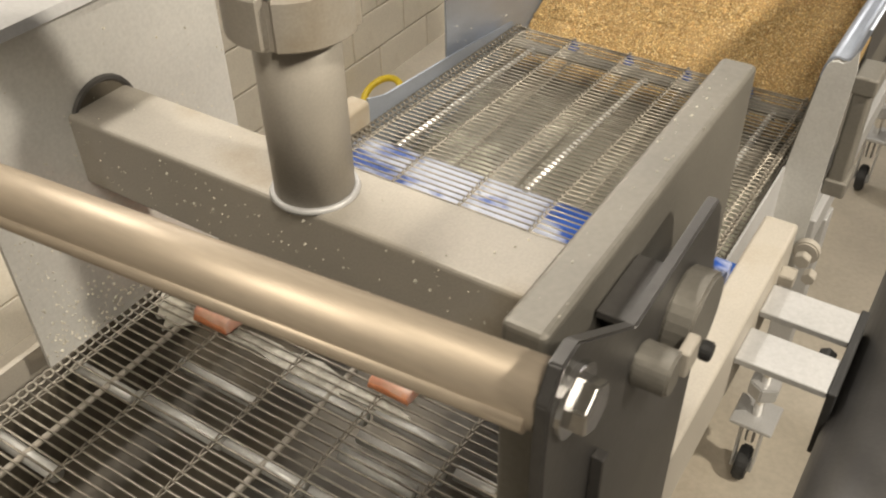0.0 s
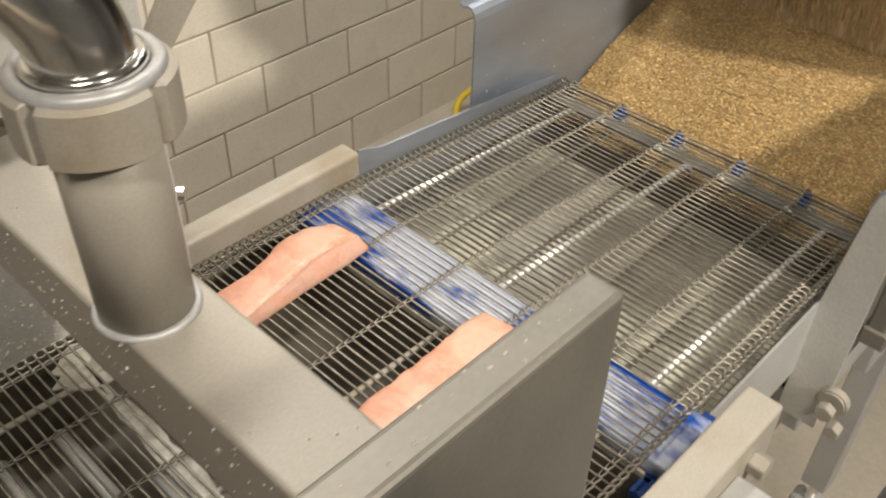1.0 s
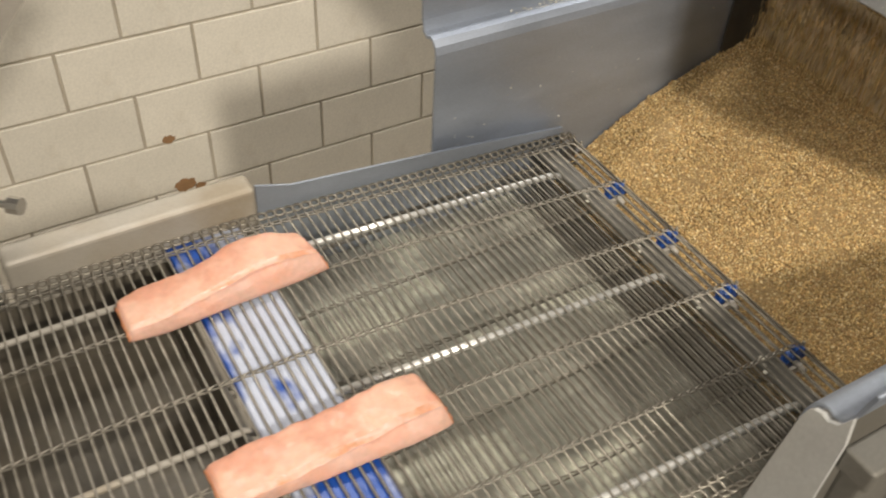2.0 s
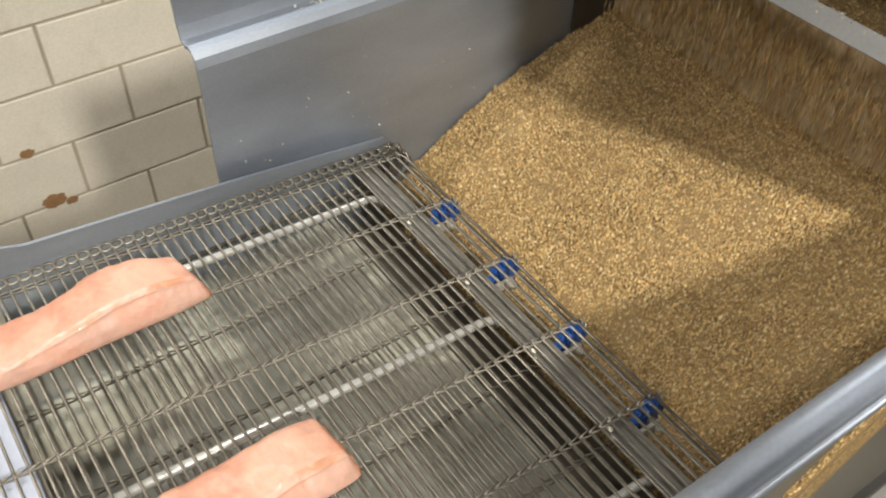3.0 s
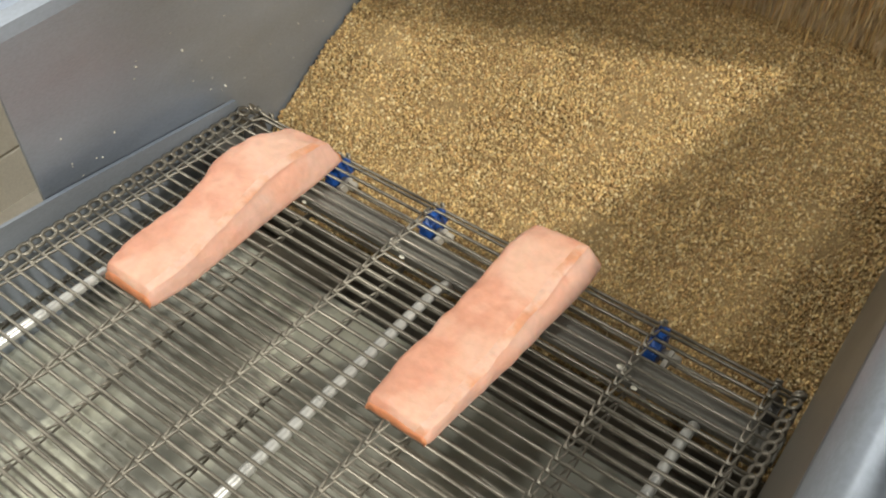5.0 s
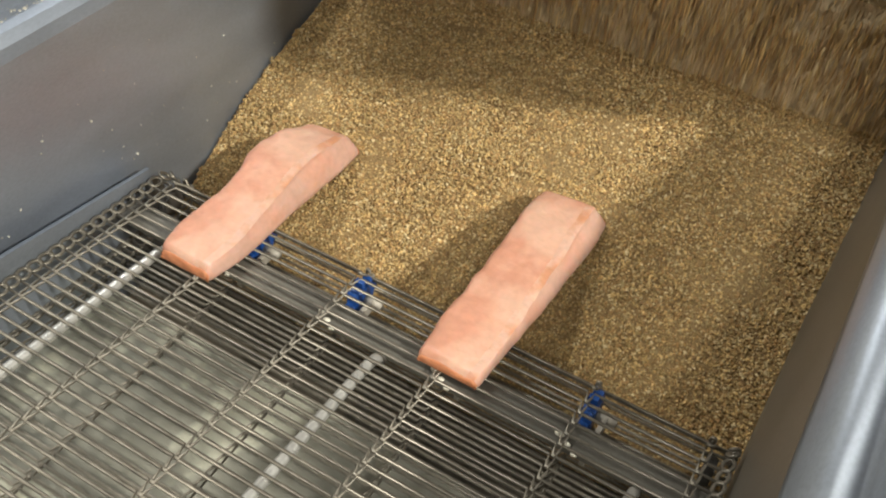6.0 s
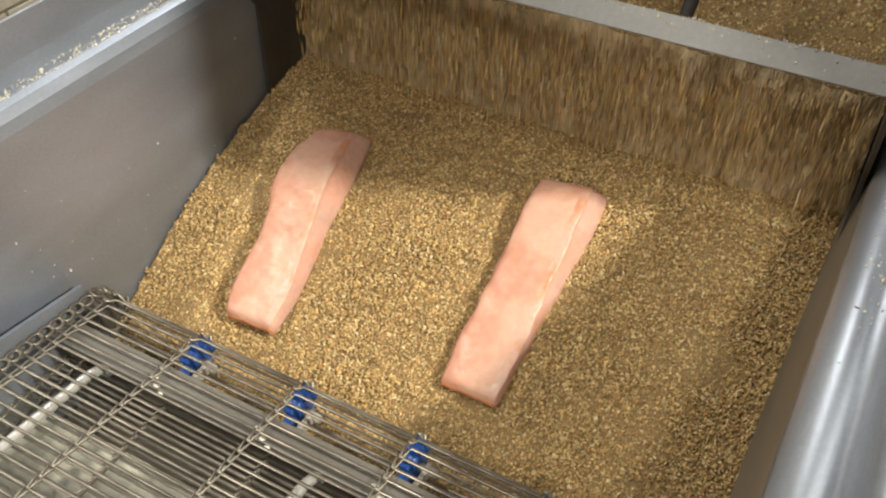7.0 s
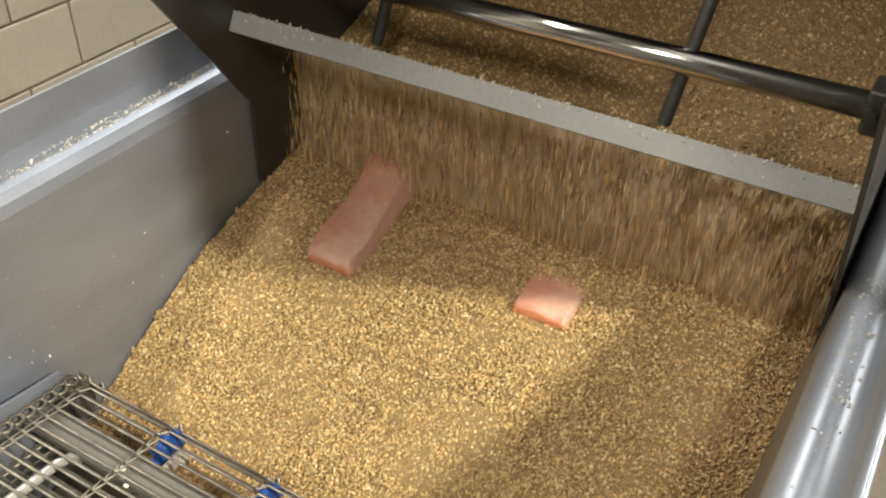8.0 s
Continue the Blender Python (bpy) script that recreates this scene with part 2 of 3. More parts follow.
# ---- room ----
FZ = -0.46
tagged(part("floor", box(-2.3, 6, -5, 6, FZ - 0.1, FZ), FLOOR), "worn beige concrete factory floor", "floor", kind="structure")
tagged(part("ceiling", box(-2.3, 6, -5, 6, 4.1, 4.2), PLASTER), "plain pale factory ceiling", "ceiling", kind="structure")
tagged(part("wall_east", box(6, 6.15, -5, 6, FZ, 4.1), PLASTER), "plain pale factory wall", "wall", kind="structure")
tagged(part("wall_south", box(-2.3, 6, -5.15, -5, FZ, 4.1), PLASTER), "plain pale factory wall", "wall", kind="structure")
tagged(part("wall_north", box(-2.3, 6, 6, 6.15, FZ, 4.1), PLASTER), "plain pale factory wall", "wall", kind="structure")
wall = tagged(part("wall_west", box(-2.3, -2.05, -5, 6, FZ, 4.1), MORTAR), "cream-painted concrete block wall with brown stains", "wall", kind="structure")


# Made-up fitting with a glowing diffuser, one for each fill lamp.
def fill_fitting(x, y, hx, hy):
    t = thing("fill_fitting", "added long white fitting for an unseen fill lamp, switched on", "ceiling light", "ceiling lights")
    part("housing", box(x - hx - 0.03, x + hx + 0.03, y - hy - 0.03, y + hy + 0.03, 4.03, 4.1, 0.01), PALE, t)
    part("diffuser", box(x - hx, x + hx, y - hy, y + hy, 4.0, 4.03, 0.005), GLOW, t)


for lx, ly, hx, hy in ((1.5, -2.4, 0.17, 0.62), (-1.15, -0.4, 0.17, 0.62), (-1.45, 2.4, 0.62, 0.17), (0.9, 2.8, 0.62, 0.17)):
    fill_fitting(lx, ly, hx, hy)


# ---- side sheets of the coating machine ----
XL, XR = -0.325, 0.322
XP = -0.285
applicator = thing("batter_applicator_frame", "grey blasted stainless steel batter applicator frame over the wire belt", "food machine")
# Paler than the frame's other steel: light on the panel painted in.
bm = plate([(-1.18, 1.062), (-1.18, 1.46), (-0.82, 1.46), (-0.82, 1.062)], XP - 0.006, XP)
part("side_panel", bm, RIM, applicator, "tall blasted steel side panel spattered with crumbs")
part("side_panel", plate([(-2.2, 0.75), (-2.2, 1.06), (-0.82, 1.06), (-0.82, 0.75)], XL - 0.012, XL - 0.004), STEEL, applicator)
part("top_flange", sheet([(XP - 0.07, 1.452), (XP - 0.065, 1.463), (XP + 0.006, 1.463), (XP + 0.009, 1.455)], -1.6, -0.812, 0.003), PALE, applicator)
part("side_rail", join(box(-0.350, -0.310, -0.812, -0.5, 1.0, 1.078, 0.007)), STEEL, applicator, "low square side rail with a rounded lit edge")
part("side_rail", box(0.36, 0.403, -1.9, -0.555, 1.03, 1.14, 0.005), STEEL, applicator)
part("low_side_plate", plate([(-0.499, 0.9), (-0.499, 1.078), (-0.45, 1.062), (-0.2, 1.037), (0.0, 1.012), (0.0, 0.9)], -0.319, -0.315), PANEL, applicator)
part("low_side_plate", plate([(-0.56, 0.86), (-0.56, 0.98), (-0.5, 1.0), (-0.14, 1.0), (-0.1, 0.97), (-0.1, 0.86)], 0.312, 0.316), PALE, applicator)
part("brace", plate([(-0.83, 1.26), (-0.79, 1.26), (-0.52, 1.56), (-0.58, 1.6)], XL - 0.062, XL - 0.05), STEEL, applicator)
part("pull_pin", join(rod((XL - 0.09, -0.84, 1.115), (XL - 0.04, -0.775, 1.115), 0.005, 10), rod((XL - 0.045, -0.782, 1.115), (XL - 0.035, -0.77, 1.115), 0.011, 10)), CHROME, applicator)
part("cross_beam", box(XP - 0.01, 0.36, -1.058, -0.975, 1.256, 1.3455, 0.005), STEEL, applicator, "square cross beam spattered with crumbs")
part("beam_hole", tube([(XP + 0.001, -1.012 + 0.042 * math.cos(a), 1.325 + 0.042 * math.sin(a)) for a in [k * math.tau / 24 for k in range(24)]], 0.004, 6, True), DARKSTEEL, applicator)
# Dark disc laid on the panel stands in for shade inside the hole.
part("hole_shadow_cap", rod((XP, -1.012, 1.325), (XP + 0.0015, -1.012, 1.325), 0.042, 28), TANK_AND_SHADE, applicator)
# Grey of its own, darkened further for the shade on its outer face.
part("end_plate", join(box(0.36, 0.388, -1.252, -0.91, 1.18, 1.522, 0.0045)), MID, applicator, "thick grey end plate with rounded top edge")
px, py = 0.031, -1.025
stand = part("stand_pipe", rod((px, py, 1.342), (px, py, 1.55), 0.0385, 40), STEEL, applicator, "blasted steel stand pipe", smooth=False)
for p in stand.data.polygons:
    p.use_smooth = abs(p.normal.z) < 0.5
part("weld_bead", tube([(px + 0.04 * math.cos(a), py + 0.04 * math.sin(a), 1.3475) for a in [k * math.tau / 32 for k in range(32)]], 0.004, 6, True), PALE, applicator, smooth=True)
bm = bmesh.new()
rings = []
for inset, z in ((0.004, 1.515), (0.0, 1.518), (0.0, 1.559), (0.004, 1.562)):
    ring = []
    for k in range(80):
        a = k * math.tau / 80
        notch = any(abs((a - c + math.pi) % math.tau - math.pi) < 0.075 for c in (0.35, 1.92, 3.49, 5.06))
        r = 0.0505 if notch else 0.058 - inset
        ring.append(bm.verts.new((px + r * math.cos(a), py + r * math.sin(a), z)))
    rings.append(ring)
for lo, hi in zip(rings, rings[1:]):
    for k in range(80):
        bm.faces.new((lo[k], lo[(k + 1) % 80], hi[(k + 1) % 80], hi[k]))
bm.faces.new(rings[0][::-1])
bm.faces.new(rings[-1])
nut = part("union_nut", bm, STEEL, applicator, "slotted steel union nut")
part("nut_ring", tube([(px + 0.047 * math.cos(a), py + 0.047 * math.sin(a), 1.563) for a in [k * math.tau / 32 for k in range(32)]], 0.006, 8, True), PALE, nut, smooth=True)
elbow = [(px, py, 1.54), (px, py, 1.56)] + [(px - 0.085 * (1 - math.cos(a)) * 0.73, py - 0.085 * (1 - math.cos(a)) * 0.69, 1.565 + 0.085 * math.sin(a)) for a in [k * math.pi / 32 for k in range(0, 17)]]
elbow.append((px - 0.4 * 0.73, py - 0.4 * 0.69, 1.65))
part("elbow_pipe", tube(elbow, 0.035, 32), CHROME, applicator, "polished steel pipe elbow", smooth=True)
part("elbow_ferrule", tube([(px + 0.036 * math.cos(a), py + 0.036 * math.sin(a), 1.568) for a in [k * math.tau / 32 for k in range(32)]], 0.006, 8, True), CHROME, applicator, smooth=True)

# ---- front cross tube with its end flange ----
guard = thing("cross_tube_assembly", "tan-reflecting steel cross tube bolted to a dark flange plate", "machine tube")
t0 = part("cross_tube", rod((-0.33, -1.319, 1.491), (0.408, -1.287, 1.524), 0.0185, 40), TUBE, guard)
for p in t0.data.polygons:
    p.use_smooth = abs(p.normal.x) < 0.5
bead = part("edge_bead", rod((-0.33, -1.3345, 1.486), (0.404, -1.3025, 1.519), 0.0062, 20), TUBE, guard, "narrow bright bead along the tube")
for p in bead.data.polygons:
    p.use_smooth = abs(p.normal.x) < 0.5
# Dark steel also carries the shade that falls on this outer face.
part("flange_plate", plate([(-1.308, 1.5), (-1.306, 1.538), (-1.295, 1.556), (-1.278, 1.558), (-1.198, 1.502), (-1.068, 1.507), (-1.058, 1.495), (-1.042, 1.425), (-1.05, 1.1), (-1.3, 1.1)], 0.409, 0.417, 0.0012), DARKSTEEL, guard, "dark steel flange plate with a raised wing")
b1 = part("bolt", hexhead((0.417, -1.283, 1.525), (1, 0, 0), 0.015, 0.014), CHROME, guard)
part("washer", rod((0.417, -1.283, 1.525), (0.421, -1.283, 1.525), 0.02, 24), CHROME, b1)
part("cam_lobe", rod((0.417, -1.122, 1.452), (0.436, -1.122, 1.452), 0.033, 36, bevel=0.002), MID, guard, "round worn steel cam plate")
b2 = part("clamp_boss", rod((0.417, -1.186, 1.464), (0.44, -1.186, 1.464), 0.0145, 28, bevel=0.0015), MID, guard, "round clamp boss")
part("boss_key", box(0.436, 0.444, -1.178, -1.158, 1.455, 1.475, 0.002), STEEL, b2)
part("cam_pin", rod((0.436, -1.118, 1.425), (0.444, -1.118, 1.425), 0.007, 16, bevel=0.001), RUBBER, guard)
part("bracket", join(box(0.389, 0.408, -1.19, -1.13, 1.488, 1.494, 0.001), box(0.389, 0.408, -1.136, -1.13, 1.42, 1.488, 0.001)), DARKSTEEL, guard)
part("rib", box(0.417, 0.425, -1.245, -1.237, 1.1, 1.44, 0.001), DARKSTEEL, guard)

# ---- drive beside the belt ----
drive = thing("drive_motor", "dark grey cylindrical drive on pale bracket plates", "motor")
d0 = part("drum", rod((0.58, -1.7, 1.04), (0.58, -0.42, 1.04), 0.068, 48, bevel=0.004), DARKSTEEL, drive)
for p in d0.data.polygons:
    p.use_smooth = abs(p.normal.y) < 0.5
part("gasket", box(0.506, 0.516, -0.78, -0.625, 1.0, 1.1, 0.002), RUBBER, drive, "black rubber gasket pad")
part("bracket_plate", box(0.403, 0.508, -0.688, -0.632, 1.088, 1.098, 0.002), PALE, drive)
part("bracket_plate", box(0.403, 0.506, -0.778, -0.72, 1.088, 1.098, 0.002), PALE, drive)
part("knob", hexhead((0.49, -0.715, 1.075), (0, 1, 0), 0.011, 0.022), RUBBER, drive)
part("clamp_bolt", hexhead((0.403, -0.6, 1.09), (1, 0, 0), 0.014, 0.018), STEEL, drive)

# ---- feet on the floor ----


def levelling_foot(x, y):
    t = thing("levelling_foot", "pale steel levelling foot with threaded stem and castor", "machine foot", "machine feet")
    part("post", box(x - 0.03, x + 0.03, y - 0.03, y + 0.03, 0.02, 0.54, 0.004), PALE, t)
    part("stem", rod((x, y, -0.3), (x, y, 0.05), 0.014, 14), CHROME, t)
    part("nut", hexhead((x, y, -0.1), (0, 0, 1), 0.045, 0.05), PALE, t)
    part("base_plate", box(x - 0.06, x + 0.06, y - 0.06, y + 0.06, -0.2, -0.185, 0.004), PALE, t)
    w = part("wheel", rod((x - 0.018, y, FZ + 0.055), (x + 0.018, y, FZ + 0.055), 0.055, 24, bevel=0.006), RUBBER, t)
    part("hub", rod((x - 0.024, y, FZ + 0.055), (x + 0.024, y, FZ + 0.055), 0.022, 16), PALE, w)
    part("fork", join(box(x - 0.032, x - 0.026, y - 0.025, y + 0.025, FZ + 0.05, -0.19), box(x + 0.026, x + 0.032, y - 0.025, y + 0.025, FZ + 0.05, -0.19)), PALE, t)


levelling_foot(0.318, 0.36)
levelling_foot(0.26, 2.06)

# ---- breader ----
breader = thing("breading_machine", "grey stainless steel breading machine with side walls and crumb hopper", "food machine")
part("left_wall", sheet([(-0.337, 0.7), (-0.337, 1.185), (-0.34, 1.196), (-0.347, 1.204), (-0.356, 1.206), (-0.364, 1.202), (-0.371, 1.205), (-0.375, 1.22), (-0.377, 1.258)], -0.22, 1.1, 0.004), PANEL, breader, "brushed steel wall with a flared lip")
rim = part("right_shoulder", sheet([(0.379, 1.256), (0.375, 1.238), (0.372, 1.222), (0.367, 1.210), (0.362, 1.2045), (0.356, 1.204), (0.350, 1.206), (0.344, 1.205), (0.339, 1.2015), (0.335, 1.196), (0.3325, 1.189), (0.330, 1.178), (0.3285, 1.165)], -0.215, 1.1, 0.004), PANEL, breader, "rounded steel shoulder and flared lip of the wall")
# Same sheet as right_shoulder; a darker steel stands in for its shade.
part("right_wall", sheet([(0.3285, 1.1645), (0.312, 1.0), (0.312, 0.7)], -0.215, 1.1, 0.004), MID, breader, "steel wall beside the crumbs, its shade put into a darker grey")
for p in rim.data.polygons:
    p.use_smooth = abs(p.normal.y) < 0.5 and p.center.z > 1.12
bm = bmesh.new()
f = bm.faces.new([bm.verts.new((x, -0.2165, z)) for x, z in ((0.313, 0.78), (0.372, 0.78), (0.379, 1.19), (0.375, 1.222), (0.366, 1.203), (0.357, 1.198), (0.350, 1.2), (0.341, 1.197), (0.336, 1.19), (0.333, 1.178), (0.315, 1.0))])
g = bmesh.ops.extrude_face_region(bm, geom=[f])
bmesh.ops.translate(bm, verts=[v for v in g["geom"] if isinstance(v, bmesh.types.BMVert)], vec=(0, -0.005, 0))
part("front_flange", bm, RIM, breader, "pale front flange cut to the shape of the lip")
boss = part("pivot_boss", join(rod((0.385, -0.24, 0.86), (0.385, -0.222, 0.86), 0.022, 28, bevel=0.003), hexhead((0.385, -0.25, 0.86), (0, -1, 0), 0.014, 0.016), hexhead((0.4, -0.222, 0.81), (0, -1, 0), 0.012, 0.02)), STEEL, breader, "round pivot boss with bolts")
part("latch", join(box(0.380, 0.406, -0.21, -0.15, 0.98, 1.165, 0.005), box(0.376, 0.412, -0.214, -0.146, 1.15, 1.18, 0.004), box(0.376, 0.412, -0.214, -0.146, 0.965, 0.995, 0.004)), MID, breader, "grey latch block with end caps")
part("floor_pan", box(-0.334, 0.326, -0.02, 1.1, 0.7, 0.72), DARKSTEEL, breader)
# Sides and back are carried up out of view to block light.
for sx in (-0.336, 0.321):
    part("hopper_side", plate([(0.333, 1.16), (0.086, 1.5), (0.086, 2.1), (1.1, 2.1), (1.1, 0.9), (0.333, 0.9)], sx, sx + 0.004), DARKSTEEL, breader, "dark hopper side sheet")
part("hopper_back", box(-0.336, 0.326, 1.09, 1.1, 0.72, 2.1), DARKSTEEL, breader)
lip = plate([(0.311, 1.256), (0.314, 1.253), (0.325, 1.271), (0.322, 1.275)], -0.331, 0.320)
part("hopper_lip", lip, LIP, breader, "pale steel hopper lip strip")
# Unseen cover, added to keep the lamps' light off the crumb heap.
part("hopper_shade_cover", box(-0.336, 0.326, 0.44, 1.1, 2.1, 2.11), DARKSTEEL, breader)
sh = part("agitator_shaft", rod((-0.33, 0.44, 1.284), (0.32, 0.44, 1.288), 0.013, 24), CHROME, breader, "polished agitator shaft", smooth=True)
for pxx in (-0.212, 0.129):
    part("peg", rod((pxx - 0.006, 0.425, 1.224), (pxx + 0.012, 0.47, 1.375), 0.0068, 16, bevel=0.0012), DARKSTEEL, sh)
part("shaft_collar", join(box(0.294, 0.320, 0.42, 0.46, 1.268, 1.310, 0.003), hexhead((0.3, 0.42, 1.289), (0, -1, 0), 0.007, 0.006)), DARKSTEEL, sh)

part("base_frame", join(box(-0.335, 0.326, -0.1, 1.1, 0.62, 0.699, 0.004)), PALE, breader)
part("base_rail", box(0.26, 0.34, 0.2, 2.1, 0.54, 0.62, 0.004), PALE, breader)
part("base_rail", box(-0.34, -0.26, 0.2, 2.1, 0.54, 0.62, 0.004), PALE, breader)
for ly in (0.32, 2.02):
    part("leg", box(-0.33, -0.27, ly - 0.03, ly + 0.03, FZ, 0.54, 0.004), PALE, breader)
for lx in (-0.33, 0.31):
    for ly in (-2.1, -0.72):
        part("leg", box(lx - 0.025, lx + 0.025, ly - 0.025, ly + 0.025, FZ, 0.86, 0.004), PALE, applicator)

# ---- belt: supports, rollers, tray ----
support = thing("belt_support", "steel belt support with wear rods and blue cross bar", "conveyor frame")


def belt_z(y):
    return 1.0 + 0.035 * min(1.0, max(0.0, -y / 0.55))


for wx in (-0.236, 0.004, 0.246):
    pts = [(wx, -0.535, belt_z(-0.54) - 0.006), (wx, -0.3, belt_z(-0.3) - 0.006), (wx, -0.075, belt_z(-0.075) - 0.006), (wx + 0.001, -0.062, belt_z(-0.06) - 0.009), (wx + 0.001, -0.055, belt_z(-0.06) - 0.02)]
    part("wear_rod", tube(pts, 0.005, 10), RAIL, support, "bright wear rod", smooth=True)
for wx in (-0.236, 0.004, 0.246):
    part("wear_rod", tube([(wx, -1.9, 1.028), (wx, -1.15, 1.028), (wx, -0.64, 1.028), (wx, -0.63, 1.018)], 0.0042, 10), STEEL, support, smooth=True)
part("cross_bar", box(-0.318, 0.33, -0.628, -0.53, 1.005, 1.0285, 0.004), BLUEFOAM, support, "blue plastic cross bar smeared with white batter")
part("cross_bar_end", box(0.306, 0.332, -0.66, -0.5, 0.95, 1.004, 0.004), BLUE, support, "blue plastic end block")
for x0, x1, yy in ((-0.3, -0.2, -1.142), (-0.196, -0.06, -1.137), (-0.054, 0.06, -1.135), (-0.19, -0.07, -1.07), (-0.066, 0.06, -1.022), (0.066, 0.17, -1.008), (0.068, 0.181, -1.045),
                   (0.066, 0.165, -1.077), (-0.296, -0.185, -1.267), (0.068, 0.18, -1.135), (0.19, 0.29, -1.03), (0.19, 0.29, -1.08), (-0.06, 0.06, -1.25), (-0.18, -0.07, -1.33)):
    part("lower_tube", rod((x0, yy, 1.022), (x1, yy, 1.022), 0.0088, 14), RIM, support, smooth=True)
# Dark lip and gutter added in place of the shaded gap before the nose.
part("tray_gap_shade", join(box(-0.32, 0.312, -0.03, -0.026, 0.868, 0.925), box(-0.32, 0.312, -0.084, -0.03, 0.868, 0.872)), TANK_AND_SHADE, support)
part("tray", box(-0.32, 0.312, -0.53, -0.084, 0.906, 0.912), TRAY, support, "wet grey drip tray with milky puddles")
part("nose_bar", box(-0.315, 0.31, -0.055, -0.027, 0.987, 0.9945, 0.001), MID, support, "flat grey nose bar under the belt")
for bx, by, rx, ry, seed in ((-0.255, -0.985, 0.042, 0.05, 3.0), (-0.06, -1.0, 0.16, 0.014, 7.0)):
    bm = bmesh.new()
    ring = [bm.verts.new((bx + rx * (1 + 0.45 * noise.noise((k * 0.45, seed, 0))) * math.cos(k * math.tau / 40), by + ry * (1 + 0.45 * noise.noise((k * 0.5, seed, 4))) * math.sin(k * math.tau / 40), 1.0315)) for k in range(40)]
    g = bmesh.ops.extrude_face_region(bm, geom=[bm.faces.new(ring)])
    bmesh.ops.translate(bm, verts=[v for v in g["geom"] if isinstance(v, bmesh.types.BMVert)], vec=(0, 0, -0.0035))
    part("batter_film", bm, BATTER, support, "milky batter film hanging under the belt wires")
part("tank_floor", box(-0.32, 0.355, -2.2, -0.632, 0.86, 0.868), TANK_AND_SHADE, support, "dark batter tank floor")
# Added dark walls, so the pale floor doesn't show through the belt.
part("tank_wall", box(-0.3235, -0.319, -2.2, -0.53, 0.868, 1.0), TANK_AND_SHADE, support, "added dark tank wall closing off the floor beyond")
part("tank_wall", box(-0.319, 0.318, -0.638, -0.632, 0.868, 1.004), TANK_AND_SHADE, support, "added dark tank wall closing off the floor beyond")
part("side_beam", box(0.318, 0.33, -2.2, -0.53, 0.86, 0.99), DARKSTEEL, support)


# ---- the moving wire belt ----
SPEED, PITCH, NOSE_R = 0.149, 0.0127, 0.021
NC = (0.0, 0.979)          # nose centre (y, z)
belt = thing("wire_conveyor_belt", "grey stainless steel wire mesh conveyor belt, wet", "conveyor belt")
COLS = [-0.305, -0.18, -0.06, 0.06, 0.18, 0.302]


def belt_row_mesh():
    """One belt wire: straight between the columns, hooked round the wire behind it at each column, looped at both edges."""
    back = -PITCH - 0.0016
    pts, beads = [], []
    for i, c in enumerate(COLS):
        if i in (0, len(COLS) - 1):
            inner = c + (0.018 if i == 0 else -0.018)
            pts += [(inner - 0.0032, 0, 0), (inner - 0.0016, back, 0.0012), (inner + 0.0016, back, 0.0012), (inner + 0.0032, 0, 0)]
            beads += [(inner, -PITCH, 0.0014, 0.0024)]
            if i == 0:
                pts = [(c + 0.001, 0, 0)] + pts
            else:
                pts += [(c - 0.001, 0, 0)]
        else:
            pts += [(c - 0.0034, 0, 0), (c - 0.0002, back, 0.0014), (c + 0.0016, back, 0.0014), (c + 0.0030, 0, 0)]
            beads += [(c + 0.0008, -PITCH, 0.0014, 0.0026)]
    bm = tube(pts, 0.0016, 6)
    for c, side in ((COLS[0], -1), (COLS[-1], 1)):
        loop = [(c + side * 0.0006 + 0.0042 * math.cos(k * math.tau / 11), -PITCH * 0.5 + 0.0074 * math.sin(k * math.tau / 11), 0.0012 + side * 0.0022 * math.cos(k * math.tau / 11)) for k in range(11)]
        bm = join(bm, tube(loop, 0.0019, 6, True))
    for x, y, z, r in beads:
        b = bmesh.new()
        bmesh.ops.create_icosphere(b, subdivisions=1, radius=r)
        b.transform(Matrix.Translation((x, y, z)) @ Matrix.Diagonal((1.1, 1.0, 0.8, 1)))
        bm = join(bm, b)
    me = bpy.data.meshes.new("belt_wire")
    bmesh.ops.recalc_face_normals(bm, faces=bm.faces)
    bm.to_mesh(me)
    bm.free()
    me.materials.append(WIRE)
    me.polygons.foreach_set("use_smooth", [True] * len(me.polygons))
    return me


SLOPE = math.atan2(0.035, 0.55)


def belt_pose(s):
    """The pose of a row that lies s metres past the nose's top."""
    if s <= 0:
        y = NC[0] + s
        return pose(0, y, belt_z(y), -math.degrees(SLOPE) if y > -0.55 else 0)
    a = s / NOSE_R
    if a < math.pi:
        return pose(0, NC[0] + NOSE_R * math.sin(a), NC[1] + NOSE_R * math.cos(a), -math.degrees(a))
    d = s - math.pi * NOSE_R
    z = NC[1] - NOSE_R
    if d < 0.54:
        return pose(0, NC[0] - d, z, -180)
    d -= 0.54
    if d < 0.24:      # down between tray and tank
        return pose(0, NC[0] - 0.54 - 0.15 * d, z - 0.988 * d, -110)
    return pose(0, NC[0] - 0.576 - (d - 0.24), z - 0.237, -180)


def key_times(s0, speed, ends, step):
    """Key times: at even steps, and closer where the path bends."""
    ts = {round(k * 0.8, 3) for k in range(11)}
    for a, b in ends:
        ta, tb = (a - s0) / speed, (b - s0) / speed
        t = ta
        while t <= tb + 1e-6:
            if 0 < t < 8:
                ts.add(round(t * 30) / 30)
            t += step
    return sorted(ts)


ROW = belt_row_mesh()
ROWS = []
for k in range(258):
    ob = new("belt_wire", ROW)
    ob.parent = belt
    ROWS.append((ob, 0.62 - k * PITCH))

